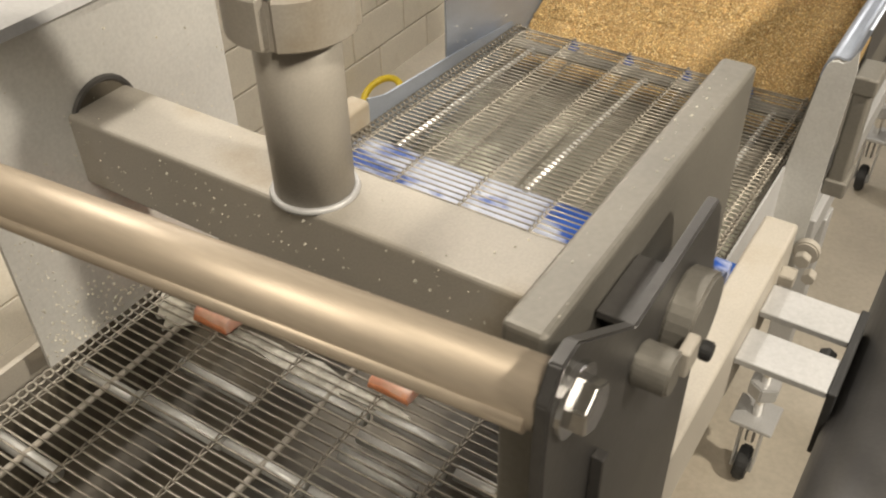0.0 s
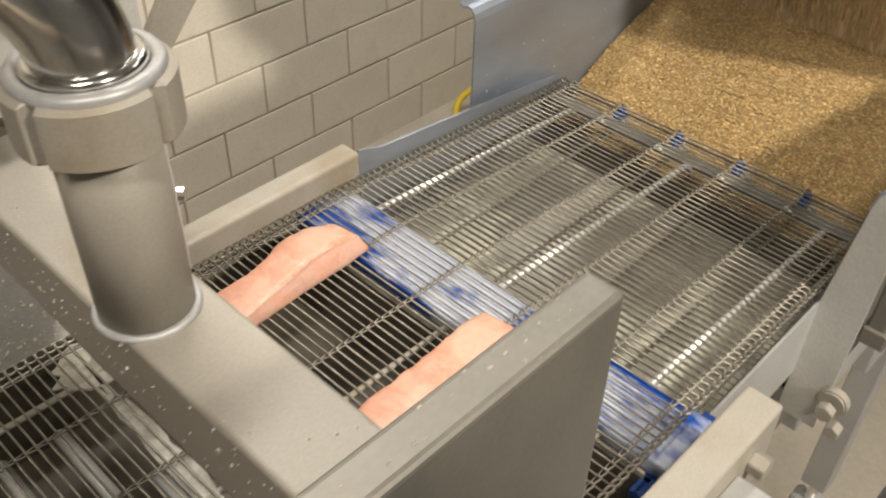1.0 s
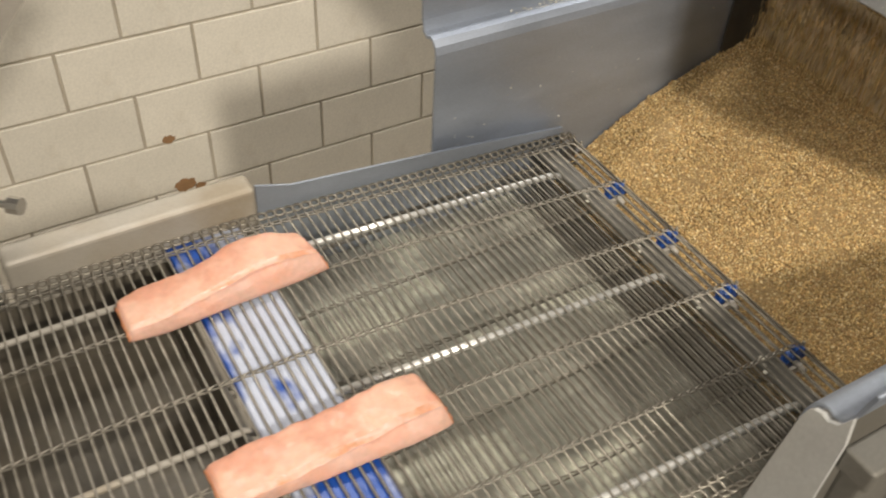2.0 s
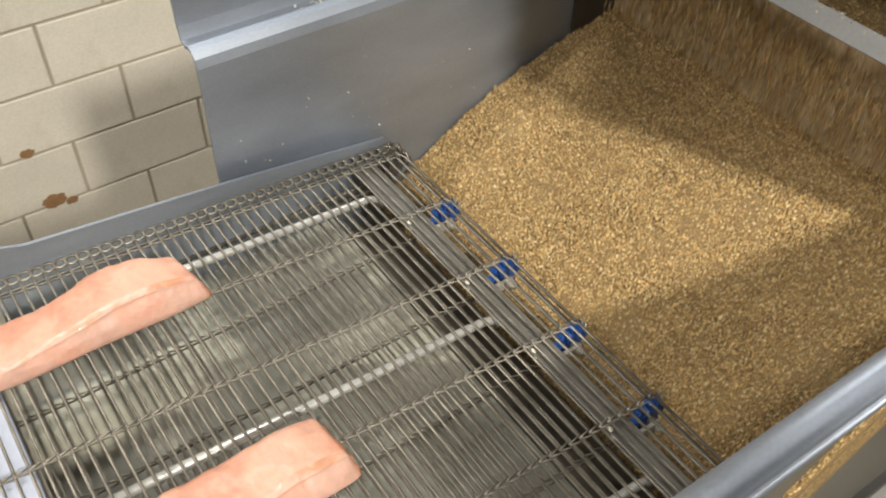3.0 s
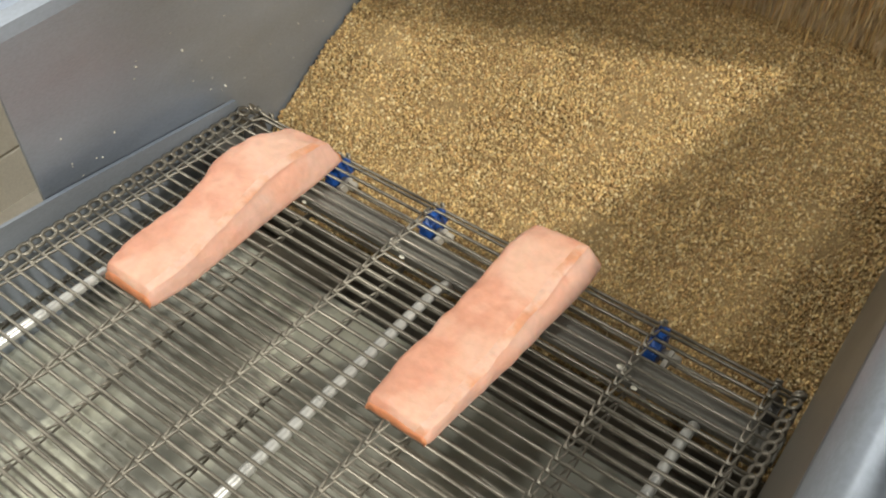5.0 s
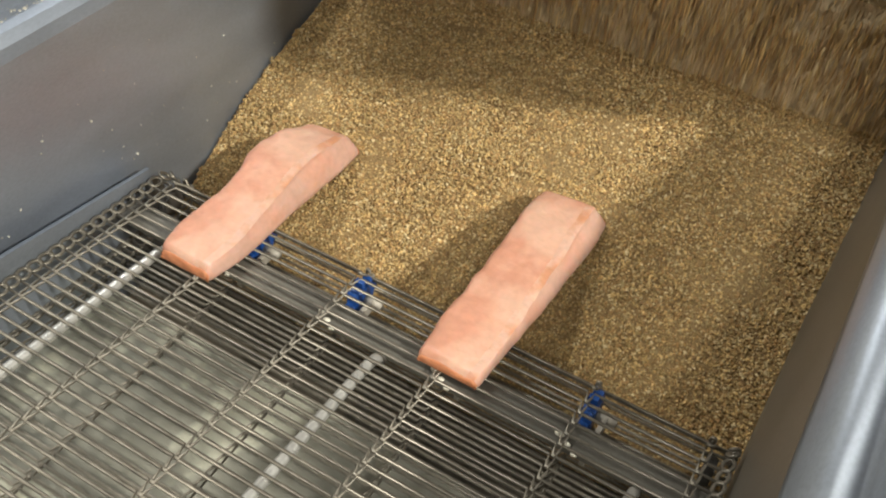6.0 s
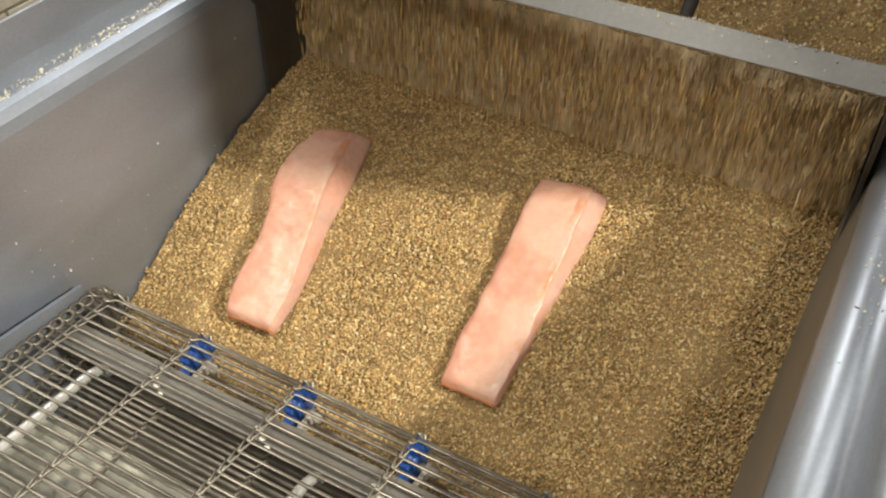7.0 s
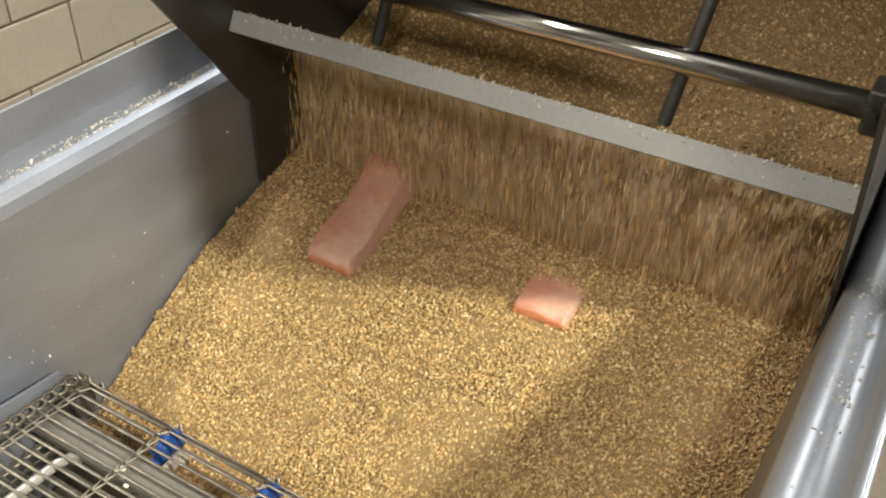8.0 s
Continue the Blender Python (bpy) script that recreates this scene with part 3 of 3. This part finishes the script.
sprocket_shaft = thing("nose_roller", "blue plastic nose sprockets on short steel stub shafts", "conveyor roller")


def sprocket(x):
    wheel = part("sprocket", rod((x - 0.006, NC[0], NC[1]), (x + 0.006, NC[0], NC[1]), 0.0145, 24, bevel=0.001), BLUE, sprocket_shaft, "blue plastic sprocket")
    for k in range(8):
        b = box(-0.0048, 0.0048, -0.0028, 0.0028, 0.0140, 0.0218, 0.0010)
        b.transform(Matrix.Translation((x, NC[0], NC[1])) @ Matrix.Rotation(k * math.tau / 8, 4, "X"))
        part("tooth", b, BLUE, wheel)
    part("stub_shaft", rod((x + 0.006, NC[0], NC[1]), (x + 0.024, NC[0], NC[1]), 0.005, 14, bevel=0.001), STEEL, sprocket_shaft, smooth=True)
    part("arm", box(x + 0.012, x + 0.017, -0.05, NC[0] + 0.004, NC[1] - 0.006, NC[1] + 0.006, 0.001), STEEL, sprocket_shaft)


for sxx in COLS[1:-1]:
    sprocket(sxx + 0.004)
for sxx in (COLS[0] + 0.012, COLS[-1] - 0.012):
    part("end_disc", rod((sxx - 0.005, NC[0], NC[1]), (sxx + 0.005, NC[0], NC[1]), 0.0145, 20, bevel=0.002), DARKSTEEL, sprocket_shaft)

for cx in COLS[1:-1]:
    for k in range(3):
        bm = bmesh.new()
        bmesh.ops.create_icosphere(bm, subdivisions=2, radius=0.0042 - 0.0008 * k)
        bm.transform(Matrix.Translation((cx - 0.006 + 0.009 * k, -0.045 - 0.006 * k, 0.994)) @ Matrix.Diagonal((1.2, 0.8, 0.45, 1)))
        part("batter_drop", bm, FLECK, support, "dried white batter drop", smooth=True)

# ---- crumbs ----


def crumb_mesh(name, places, size, rng, mat, squash=0.55, tall=1.0):
    """Many small angular crumbs as one mesh: places is an (n, 3) array."""
    n = len(places)
    base = np.array([(1, 0, 0), (-1, 0, 0), (0, 1, 0), (0, -1, 0), (0, 0, 1), (0, 0, -1)], float)
    faces = np.array([(0, 2, 4), (2, 1, 4), (1, 3, 4), (3, 0, 4), (2, 0, 5), (1, 2, 5), (3, 1, 5), (0, 3, 5)])
    sc = size * np.minimum(rng.lognormal(0, 0.38, (n, 1, 1)), 1.7) * rng.uniform(0.5, 1.35, (n, 1, 3))
    v = base[None] * sc * (1 + rng.uniform(-0.35, 0.35, (n, 6, 1)))
    q = rng.normal(size=(n, 4)) * np.array([1, squash, squash, 1])
    q /= np.linalg.norm(q, axis=1, keepdims=True)
    w, x, y, z = q.T
    r = np.stack([1 - 2 * (y * y + z * z), 2 * (x * y - z * w), 2 * (x * z + y * w), 2 * (x * y + z * w), 1 - 2 * (x * x + z * z), 2 * (y * z - x * w),
                  2 * (x * z - y * w), 2 * (y * z + x * w), 1 - 2 * (x * x + y * y)], 1).reshape(n, 3, 3)
    v = np.einsum("nij,nkj->nki", r, v) * (1, 1, tall) + np.asarray(places)[:, None, :]
    f = (faces[None] + 6 * np.arange(n)[:, None, None]).reshape(-1, 3)
    me = bpy.data.meshes.new(name)
    me.from_pydata(v.reshape(-1, 3).tolist(), [], f.tolist())
    me.materials.append(mat)
    return me


BED_LINE = ((0.025, 0.905), (0.075, 0.937), (0.14, 0.974), (0.2, 1.004), (0.27, 1.028), (0.34, 1.048), (0.42, 1.064), (0.6, 1.10))
BED_Y = np.linspace(0.025, 0.58, 120)
BED_Z = np.interp(BED_Y, *zip(*BED_LINE))
for _ in range(30):
    BED_Z[1:-1] = 0.25 * BED_Z[:-2] + 0.5 * BED_Z[1:-1] + 0.25 * BED_Z[2:]
BED_S = np.concatenate([[0], np.cumsum(np.hypot(np.diff(BED_Y), np.diff(BED_Z)))])
BED_SLOPE = np.arctan2(np.gradient(BED_Z), np.gradient(BED_Y))
rng = np.random.default_rng(7)
STRIP = 0.05
bed = thing("crumb_bed", "moving bed of golden toasted breadcrumbs", "breadcrumbs")


def strip_mesh(k):
    n = 11500
    x = rng.uniform(-0.334, 0.322, n)
    y = rng.uniform(-STRIP / 2, STRIP / 2, n)
    h = np.array([0.004 * noise.noise((a * 18, b * 18 + k * 3.1, 0.5)) for a, b in zip(x, y)])
    z = h + rng.uniform(-0.0016, 0.0016, n)
    me = crumb_mesh("crumb_strip", np.stack([x, y, z], 1), 0.00128, rng, CRUMB)
    bm = bmesh.new()
    bm.from_mesh(me)
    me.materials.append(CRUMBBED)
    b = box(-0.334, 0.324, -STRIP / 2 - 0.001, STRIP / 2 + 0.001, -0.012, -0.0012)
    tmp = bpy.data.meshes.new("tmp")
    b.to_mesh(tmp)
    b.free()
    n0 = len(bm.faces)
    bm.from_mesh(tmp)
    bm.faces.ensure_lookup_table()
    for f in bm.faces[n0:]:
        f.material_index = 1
    bm.to_mesh(me)
    bm.free()
    bpy.data.meshes.remove(tmp)
    return me


STRIPS = [strip_mesh(k) for k in range(4)]
RUN = float(BED_S[-1])          # length of the bed's upper run
TURN = 0.03                    # radius of its ends
LOOP = 2 * RUN + math.tau * TURN
NSTRIP = int(LOOP / STRIP)
BED_SPEED = 0.212


def bed_pose(s):
    """The pose of a strip that lies s metres along the bed's loop."""
    s = s % LOOP
    half = RUN + math.pi * TURN
    back = s >= half
    d = s - half if back else s
    on = min(d, RUN)
    if back:
        on = RUN - on
    y, z, slope = (float(np.interp(on, BED_S, v)) for v in (BED_Y, BED_Z, BED_SLOPE))
    a = max(0.0, d - RUN) / TURN + (math.pi if back else 0.0)
    up = (-math.sin(slope), math.cos(slope))
    ahead = (math.cos(slope), math.sin(slope))
    r = [TURN * (math.sin(a) * f + (math.cos(a) - 1) * u) for f, u in zip(ahead, up)]
    return pose(0, y + r[0], z + r[1], math.degrees(slope - a))


BED = []
for k in range(NSTRIP):
    ob = new("crumb_strip", STRIPS[k % 4])
    ob.parent = bed
    ob["kind"] = "stuff"
    BED.append((ob, k * LOOP / NSTRIP))


def sheet_mesh(name, nx, ny, f, mat=None):
    vs = [f(i / nx, j / ny) for j in range(ny + 1) for i in range(nx + 1)]
    fs = [(j * (nx + 1) + i, j * (nx + 1) + i + 1, (j + 1) * (nx + 1) + i + 1, (j + 1) * (nx + 1) + i) for j in range(ny) for i in range(nx)]
    me = bpy.data.meshes.new(name)
    me.from_pydata(vs, [], fs)
    me.materials.append(mat or CRUMBBED)
    return me


def heap_point(u, v):
    x = -0.331 + 0.65 * u
    y = 0.432 + 0.64 * v
    z = 1.15 + 0.22 * v + 0.012 * noise.noise((x * 7, y * 7, 2)) + 0.003 * noise.noise((x * 60, y * 60, 3))
    return (x, y, z)


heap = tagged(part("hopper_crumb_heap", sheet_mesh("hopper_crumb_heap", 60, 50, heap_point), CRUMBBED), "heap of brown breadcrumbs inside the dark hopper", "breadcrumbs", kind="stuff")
hp = np.array([heap_point(*rng.uniform(0, 1, 2)) for _ in range(40000)])
part("loose_crumbs", crumb_mesh("loose_crumbs", hp, 0.0016, rng, CRUMB), CRUMB, heap)


def curtain_point(u, v):
    x = -0.331 + 0.65 * u
    y = 0.418 - 0.012 * (1 - v) ** 2 + 0.009 * noise.noise((x * 24, v * 2.5, 5)) + 0.006 * noise.noise((x * 80, v * 6, 8))
    z = 1.03 + 0.165 * v
    return (x, y, z)


curtain = tagged(part("falling_crumb_curtain", sheet_mesh("falling_crumb_curtain", 160, 20, curtain_point, CURTAIN), CURTAIN), "dense curtain of breadcrumbs falling from the hopper", "breadcrumbs", kind="stuff")
FALL = []
for k in range(6):
    n = 2400
    x = rng.uniform(-0.328, 0.316, n)
    clump = np.array([noise.noise((a * 40, k * 5.3, 1)) for a in x])
    y = 0.400 + 0.009 * rng.normal(size=n) + 0.006 * clump
    z = rng.uniform(-0.05, 0.05, n)
    me = crumb_mesh("falling_crumbs", np.stack([x, y, z], 1), 0.0008, rng, CRUMB, tall=9.0)
    FALL.append((part("falling_crumbs", me, CRUMB, curtain), k / 6))


# ---- salmon ----


def along(table, u):
    """A smooth value at u from 0 to 1 along evenly spaced values."""
    k = u * (len(table) - 1)
    i = min(int(k), len(table) - 2)
    f = k - i
    p0, p1, p2, p3 = (table[min(max(i + d, 0), len(table) - 1)] for d in (-1, 0, 1, 2))
    return 0.5 * (2 * p1 + (p2 - p0) * f + (2 * p0 - 5 * p1 + 4 * p2 - p3) * f * f + (3 * p1 - p0 - 3 * p2 + p3) * f ** 3)


def salmon_fillet(label, seed, length, left, ridge, foot, height, skew):
    """A strip of salmon along y, lying on z = 0: a flat flesh top, an upright far side, a fatty ridge, a sloping belly side and cut ends.
    left, ridge, foot: x of the far edge, of the ridge and of the belly's foot from tail to head; height: of the top; skew: slant of the head's cut."""
    nu, nv = 90, 48
    j_ridge = (27, 31)

    def at(i, j):
        u, c = i / nu, j / nv
        e = min(1.0, min(u, 1 - u) * length / 0.009)
        cap = math.sqrt(max(0.0, 1 - (1 - e) ** 2))
        xl, xr, xf, h = (along(t, u) for t in (left, ridge, foot, height))
        h *= (0.62 + 0.38 * cap) * (1 + 0.05 * noise.noise((u * 5, seed, 3)))
        mid = (xl + xf) / 2
        xl, xr, xf = (mid + (x - mid) * (0.93 + 0.07 * cap) for x in (xl, xr, xf))
        line = ((xl + 0.0015, 0.0), (xl, 0.35), (xl + 0.0008, 0.72), (xl + 0.005, 0.97), (xl * 0.7 + xr * 0.3, 1.03), (xl * 0.35 + xr * 0.65, 1.0), (xr - 0.003, 0.94),
                (xr + 0.001, 0.80), (xr * 0.45 + xf * 0.55 + 0.0012, 0.50), (xf, 0.18), (xf - 0.0015, 0.0))
        x, z = (along([p[n] for p in line], c) for n in (0, 1))
        z *= h
        y = (u - 0.5) * length + skew * (x - mid) * u
        k = 0.0016 if z > 0.003 else 0.0004
        x += k * noise.noise((x * 70, y * 55, z * 60 + seed))
        z += k * noise.noise((x * 45 + 9, y * 40, seed)) + 0.45 * k * noise.noise((x * 150, y * 130, seed)) + 0.25 * k * noise.noise((x * 60 + y * 90, y * 330, seed + 4))
        return (x, y, max(0.0, z))

    fish = thing("salmon_fillet", label, "salmon", "salmon fillets")
    for name, j0, j1, mat, text in (("flesh", 0, j_ridge[0], SALMON, "pink-orange cut flesh"), ("ridge", *j_ridge, RIDGE, "orange fatty ridge"), ("belly_side", j_ridge[1], nv, BELLY, "pale sloping belly side")):
        m = j1 - j0 + 1
        vs = [at(i, j) for i in range(nu + 1) for j in range(j0, j1 + 1)]
        fs = [(i * m + j, i * m + j + 1, (i + 1) * m + j + 1, (i + 1) * m + j) for i in range(nu) for j in range(m - 1)]
        me = bpy.data.meshes.new(name)
        me.from_pydata(vs, [], fs)
        me.materials.append(mat)
        me.polygons.foreach_set("use_smooth", [True] * len(me.polygons))
        part(name, me, mat, fish, text)
    for i in (0, nu):
        edge = [at(i, j) for j in range(nv + 1)]
        out = -0.002 if i == 0 else 0.002
        vs = edge + [(p[0], p[1] + out * (1 - 0.3 * math.cos(k * 0.9)), p[2] * 0.9) for k, p in enumerate(edge)] + [(p[0], p[1] + out * 0.4, 0.0) for p in edge]
        m = nv + 1
        fs = [(r * m + j, r * m + j + 1, (r + 1) * m + j + 1, (r + 1) * m + j) for r in (0, 1) for j in range(nv)]
        me = bpy.data.meshes.new("cut_end")
        me.from_pydata(vs, [], fs)
        me.materials.append(CUT)
        me.polygons.foreach_set("use_smooth", [True] * len(me.polygons))
        part("cut_end", me, CUT, fish, "deeper orange cut end")
    return fish


FISH_L = salmon_fillet("narrow pink raw salmon strip with a humped back", 3, 0.240, (-0.022, -0.028, -0.027, -0.030, -0.041, -0.038, -0.028), (0.034, 0.036, 0.031, 0.026, 0.022, 0.021, 0.019),
                       (0.037, 0.041, 0.039, 0.036, 0.035, 0.034, 0.031), (0.019, 0.022, 0.025, 0.031, 0.036, 0.034, 0.027), 0.25)
FISH_R = salmon_fillet("broad flat pink raw salmon strip", 11, 0.244, (-0.032, -0.034, -0.033, -0.033, -0.034, -0.035, -0.033), (0.026, 0.029, 0.029, 0.028, 0.027, 0.026, 0.024),
                       (0.029, 0.031, 0.034, 0.036, 0.038, 0.040, 0.038), (0.015, 0.018, 0.021, 0.023, 0.026, 0.028, 0.026), 0.12)

# ---- yellow hose by the wall ----
hose = thing("yellow_hose", "coiled bright yellow hose on the floor by the wall", "hose")
part("coil", tube([(-1.86 + 0.09 * math.cos(a), 1.55 + 0.1 * math.sin(a), FZ + 0.02 + 0.10 * (0.5 + 0.5 * math.sin(a))) for a in [k * math.tau / 28 for k in range(28)]], 0.017, 10, True), YELLOW, hose, smooth=True)

# ---- brown splashes on the block wall ----


def splash(y, z, r, seed):
    bm = bmesh.new()
    ring = [bm.verts.new((-2.0388, y + r * (1 + 0.5 * noise.noise((k * 0.7, seed, 0))) * math.cos(k * math.tau / 22),
                          z + 0.7 * r * (1 + 0.6 * noise.noise((k * 0.6, seed, 4))) * math.sin(k * math.tau / 22))) for k in range(22)]
    f = bm.faces.new(ring)
    bmesh.ops.extrude_face_region(bm, geom=[f])
    bmesh.ops.translate(bm, verts=ring, vec=(0.0012, 0, 0))
    tagged(part("wall_splash", bm, RUST), "brown dried splash on the block wall", "stain", "wall splashes")


splash(-0.25, -0.055, 0.022, 1.0)
splash(-0.222, -0.262, 0.038, 2.0)
splash(-0.17, -0.285, 0.02, 5.0)

# ---- stray flecks on the steel ----


def flecks(name, n, place, size, label, parent=None):
    pts = np.array([place() for _ in range(n)])
    ob = part(name, crumb_mesh(name, pts, size, rng, FLECK), FLECK, parent)
    return tagged(ob, label, "crumbs", kind="stuff")


flecks("crumb_flecks", 520, lambda: (XP + 0.001, -1.18 + 0.36 * rng.beta(1.2, 1.6), 1.065 + 0.38 * rng.beta(1.1, 2.2)), 0.0011, "pale flecks stuck on the steel side panel")
flecks("batter_spatter", 240, lambda: (XP + 0.001, -1.17 + 0.26 * rng.random(), 1.066 + 0.09 * rng.beta(1, 2.2)), 0.0015, "white batter spatter on the foot of the steel side panel")
flecks("crumb_flecks", 130, lambda: (-0.28 + 0.64 * rng.beta(1, 1.6), -1.0588, 1.26 + 0.08 * rng.random()), 0.0010, "pale flecks stuck on the steel cross beam")
flecks("crumb_flecks", 25, lambda: (-0.27 + 0.6 * rng.random(), -1.055 + 0.075 * rng.random(), 1.346), 0.0009, "pale flecks lying on the steel cross beam")
flecks("crumb_flecks", 620, lambda: (lambda k: (-0.354 - 0.016 * k, -0.1 + 0.42 * rng.beta(2, 1.5), 1.2065 - 0.003 * math.sin(math.pi * k)))(rng.random()), 0.0010, "white crumbs lying along the flared steel lip")
flecks("crumb_flecks", 45, lambda: (-0.3355, -0.2 + 0.5 * rng.beta(1.2, 1.6), 0.98 + 0.19 * rng.beta(1.2, 1.6)), 0.0009, "pale flecks stuck on the steel breader wall")
flecks("crumb_flecks", 130, lambda: (lambda k: (0.342 + 0.024 * k, 0.02 + 0.29 * rng.beta(2.5, 1), 1.2065 - 0.003 * abs(k - 0.4)))(rng.random()), 0.0012, "pale crumbs lying on the steel lip")
flecks("crumb_flecks", 40, lambda: (0.362 + 0.024 * rng.random(), -1.24 + 0.32 * rng.random(), 1.5225), 0.0006, "pale flecks on the steel end plate")

flecks("crumb_flecks", 260, lambda: (lambda k: (-0.325 + 0.64 * rng.random(), 0.311 + 0.012 * k, 1.2565 + 0.0195 * k))(rng.beta(3, 0.6)), 0.0012, "pale crumbs clinging along the hopper lip")

# ---- wall blocks ----
BW, BH, GAP = 0.425, 0.2095, 0.010
bmb = box(-2.052, -2.04, GAP / 2, BW - GAP / 2, GAP / 2, BH - GAP / 2, 0.003)
BLOCKMESH = bpy.data.meshes.new("block")
bmb.to_mesh(BLOCKMESH)
bmb.free()
BLOCKMESH.materials.append(BLOCK)
rest = []
for c in range(-2, 21):
    zc = -0.071 + c * BH
    for k in range(-13, 15):
        yc = (0.095 if c % 2 == 0 else 0.315) + k * BW
        if zc + BH < FZ + 0.02 or zc + BH > 4.1 or yc < -5 or yc + BW > 6:
            continue
        if -1.5 < yc < 3.2 and zc < 1.1:
            ob = new("block", BLOCKMESH)
            ob.location = (0, yc, zc)
            ob.parent = wall
        else:
            rest.append((yc, zc))
vs, fs = [], []
for yc, zc in rest:
    o = len(vs)
    for x in (-2.05, -2.04):
        vs += [(x, yc + GAP / 2, zc + GAP / 2), (x, yc + BW - GAP / 2, zc + GAP / 2), (x, yc + BW - GAP / 2, zc + BH - GAP / 2), (x, yc + GAP / 2, zc + BH - GAP / 2)]
    fs += [(o + 4, o + 5, o + 6, o + 7), (o, o + 1, o + 5, o + 4), (o + 1, o + 2, o + 6, o + 5), (o + 2, o + 3, o + 7, o + 6), (o + 3, o, o + 4, o + 7)]
me = bpy.data.meshes.new("far_blocks")
me.from_pydata(vs, [], fs)
part("far_blocks", me, BLOCK, wall)["kind"] = "stuff"

# ---- what moves ----


def motions():
    for ob, s0 in ROWS:
        ts = key_times(s0, SPEED, [(-0.012, math.pi * NOSE_R + 0.012), (-0.56, -0.53), (math.pi * NOSE_R + 0.52, math.pi * NOSE_R + 0.56), (math.pi * NOSE_R + 0.76, math.pi * NOSE_R + 0.8)], 0.067)
        walk(ob, [(t, belt_pose(s0 + SPEED * t)) for t in ts])
    for ob, s0 in BED:
        ends = []
        for n in range(3):
            ends += [(RUN - 0.02 + n * LOOP, RUN + math.pi * TURN + 0.02 + n * LOOP), (2 * RUN + math.pi * TURN - 0.02 + n * LOOP, LOOP + 0.02 + n * LOOP)]
        ts = sorted(set(key_times(s0, BED_SPEED, ends, 0.1)) | {round(k * 0.2, 3) for k in range(41)})
        walk(ob, [(t, bed_pose(s0 + BED_SPEED * t)) for t in ts])
    for ob, ph in FALL:
        rows = []
        for n in range(-1, 28):
            b = n * 0.3 + round(ph * 9) / 30
            rows += [(b, pose(0, 0, 1.145)), (b + 5 / 30, pose(0, 0, 0.965)), (b + 6 / 30, pose(0, 0.06, 0.965)), (b + 8 / 30, pose(0, 0.05, 1.08))]
        walk(ob, rows)
    # the fillets ride down the belt, tip over its nose and lie on the rising crumbs
    lift = 0.0015

    def ride(t, y_at, x, yaw):
        y = y_at
        return (t, pose(x, y, belt_z(y) + lift, -math.degrees(SLOPE) if y > -0.5 else 0, 0, yaw))

    rows = [ride(t, y, -0.2, 0) for t, y in ((0, -0.893), (1, -0.741), (2, -0.591), (3.5, -0.358), (4, -0.279), (4.8, -0.156), (5.3, -0.079))]
    rows += [(5.5, pose(-0.2, -0.048, 1.004, -3.5)), (5.75, pose(-0.2, -0.01, 1.004, -4)), (6.0, pose(-0.2, 0.037, 0.998, -5)), (6.25, pose(-0.2, 0.085, 0.998, 1, 0, -2)),
             (6.5, pose(-0.199, 0.134, 1.001, 7, 0, -4)), (6.75, pose(-0.196, 0.162, 0.999, 15, 0, 0)), (7.0, pose(-0.194, 0.192, 0.995, 22, 0, 4)),
             (7.5, pose(-0.194, 0.285, 1.025, 17, 0, 4)), (8.0, pose(-0.186, 0.382, 1.046, 10, 0, 0))]
    walk(FISH_L, rows)
    rows = [ride(t, y, 0.07, 0) for t, y in ((0, -0.866), (1, -0.724), (2, -0.572), (3.5, -0.333), (4, -0.246), (4.8, -0.119), (5.3, -0.043))]
    rows += [(5.5, pose(0.07, -0.012, 1.005, -3)), (5.75, pose(0.07, 0.028, 1.004, -2)), (6.0, pose(0.07, 0.071, 1.003, -1)), (6.25, pose(0.07, 0.113, 0.996, 8)),
             (6.5, pose(0.07, 0.150, 0.988, 19)), (7.0, pose(0.064, 0.218, 1.002, 22)),
             (7.5, pose(0.062, 0.314, 1.034, 15.5)), (8.0, pose(0.066, 0.42, 1.029, -3))]
    walk(FISH_R, rows)


motions()
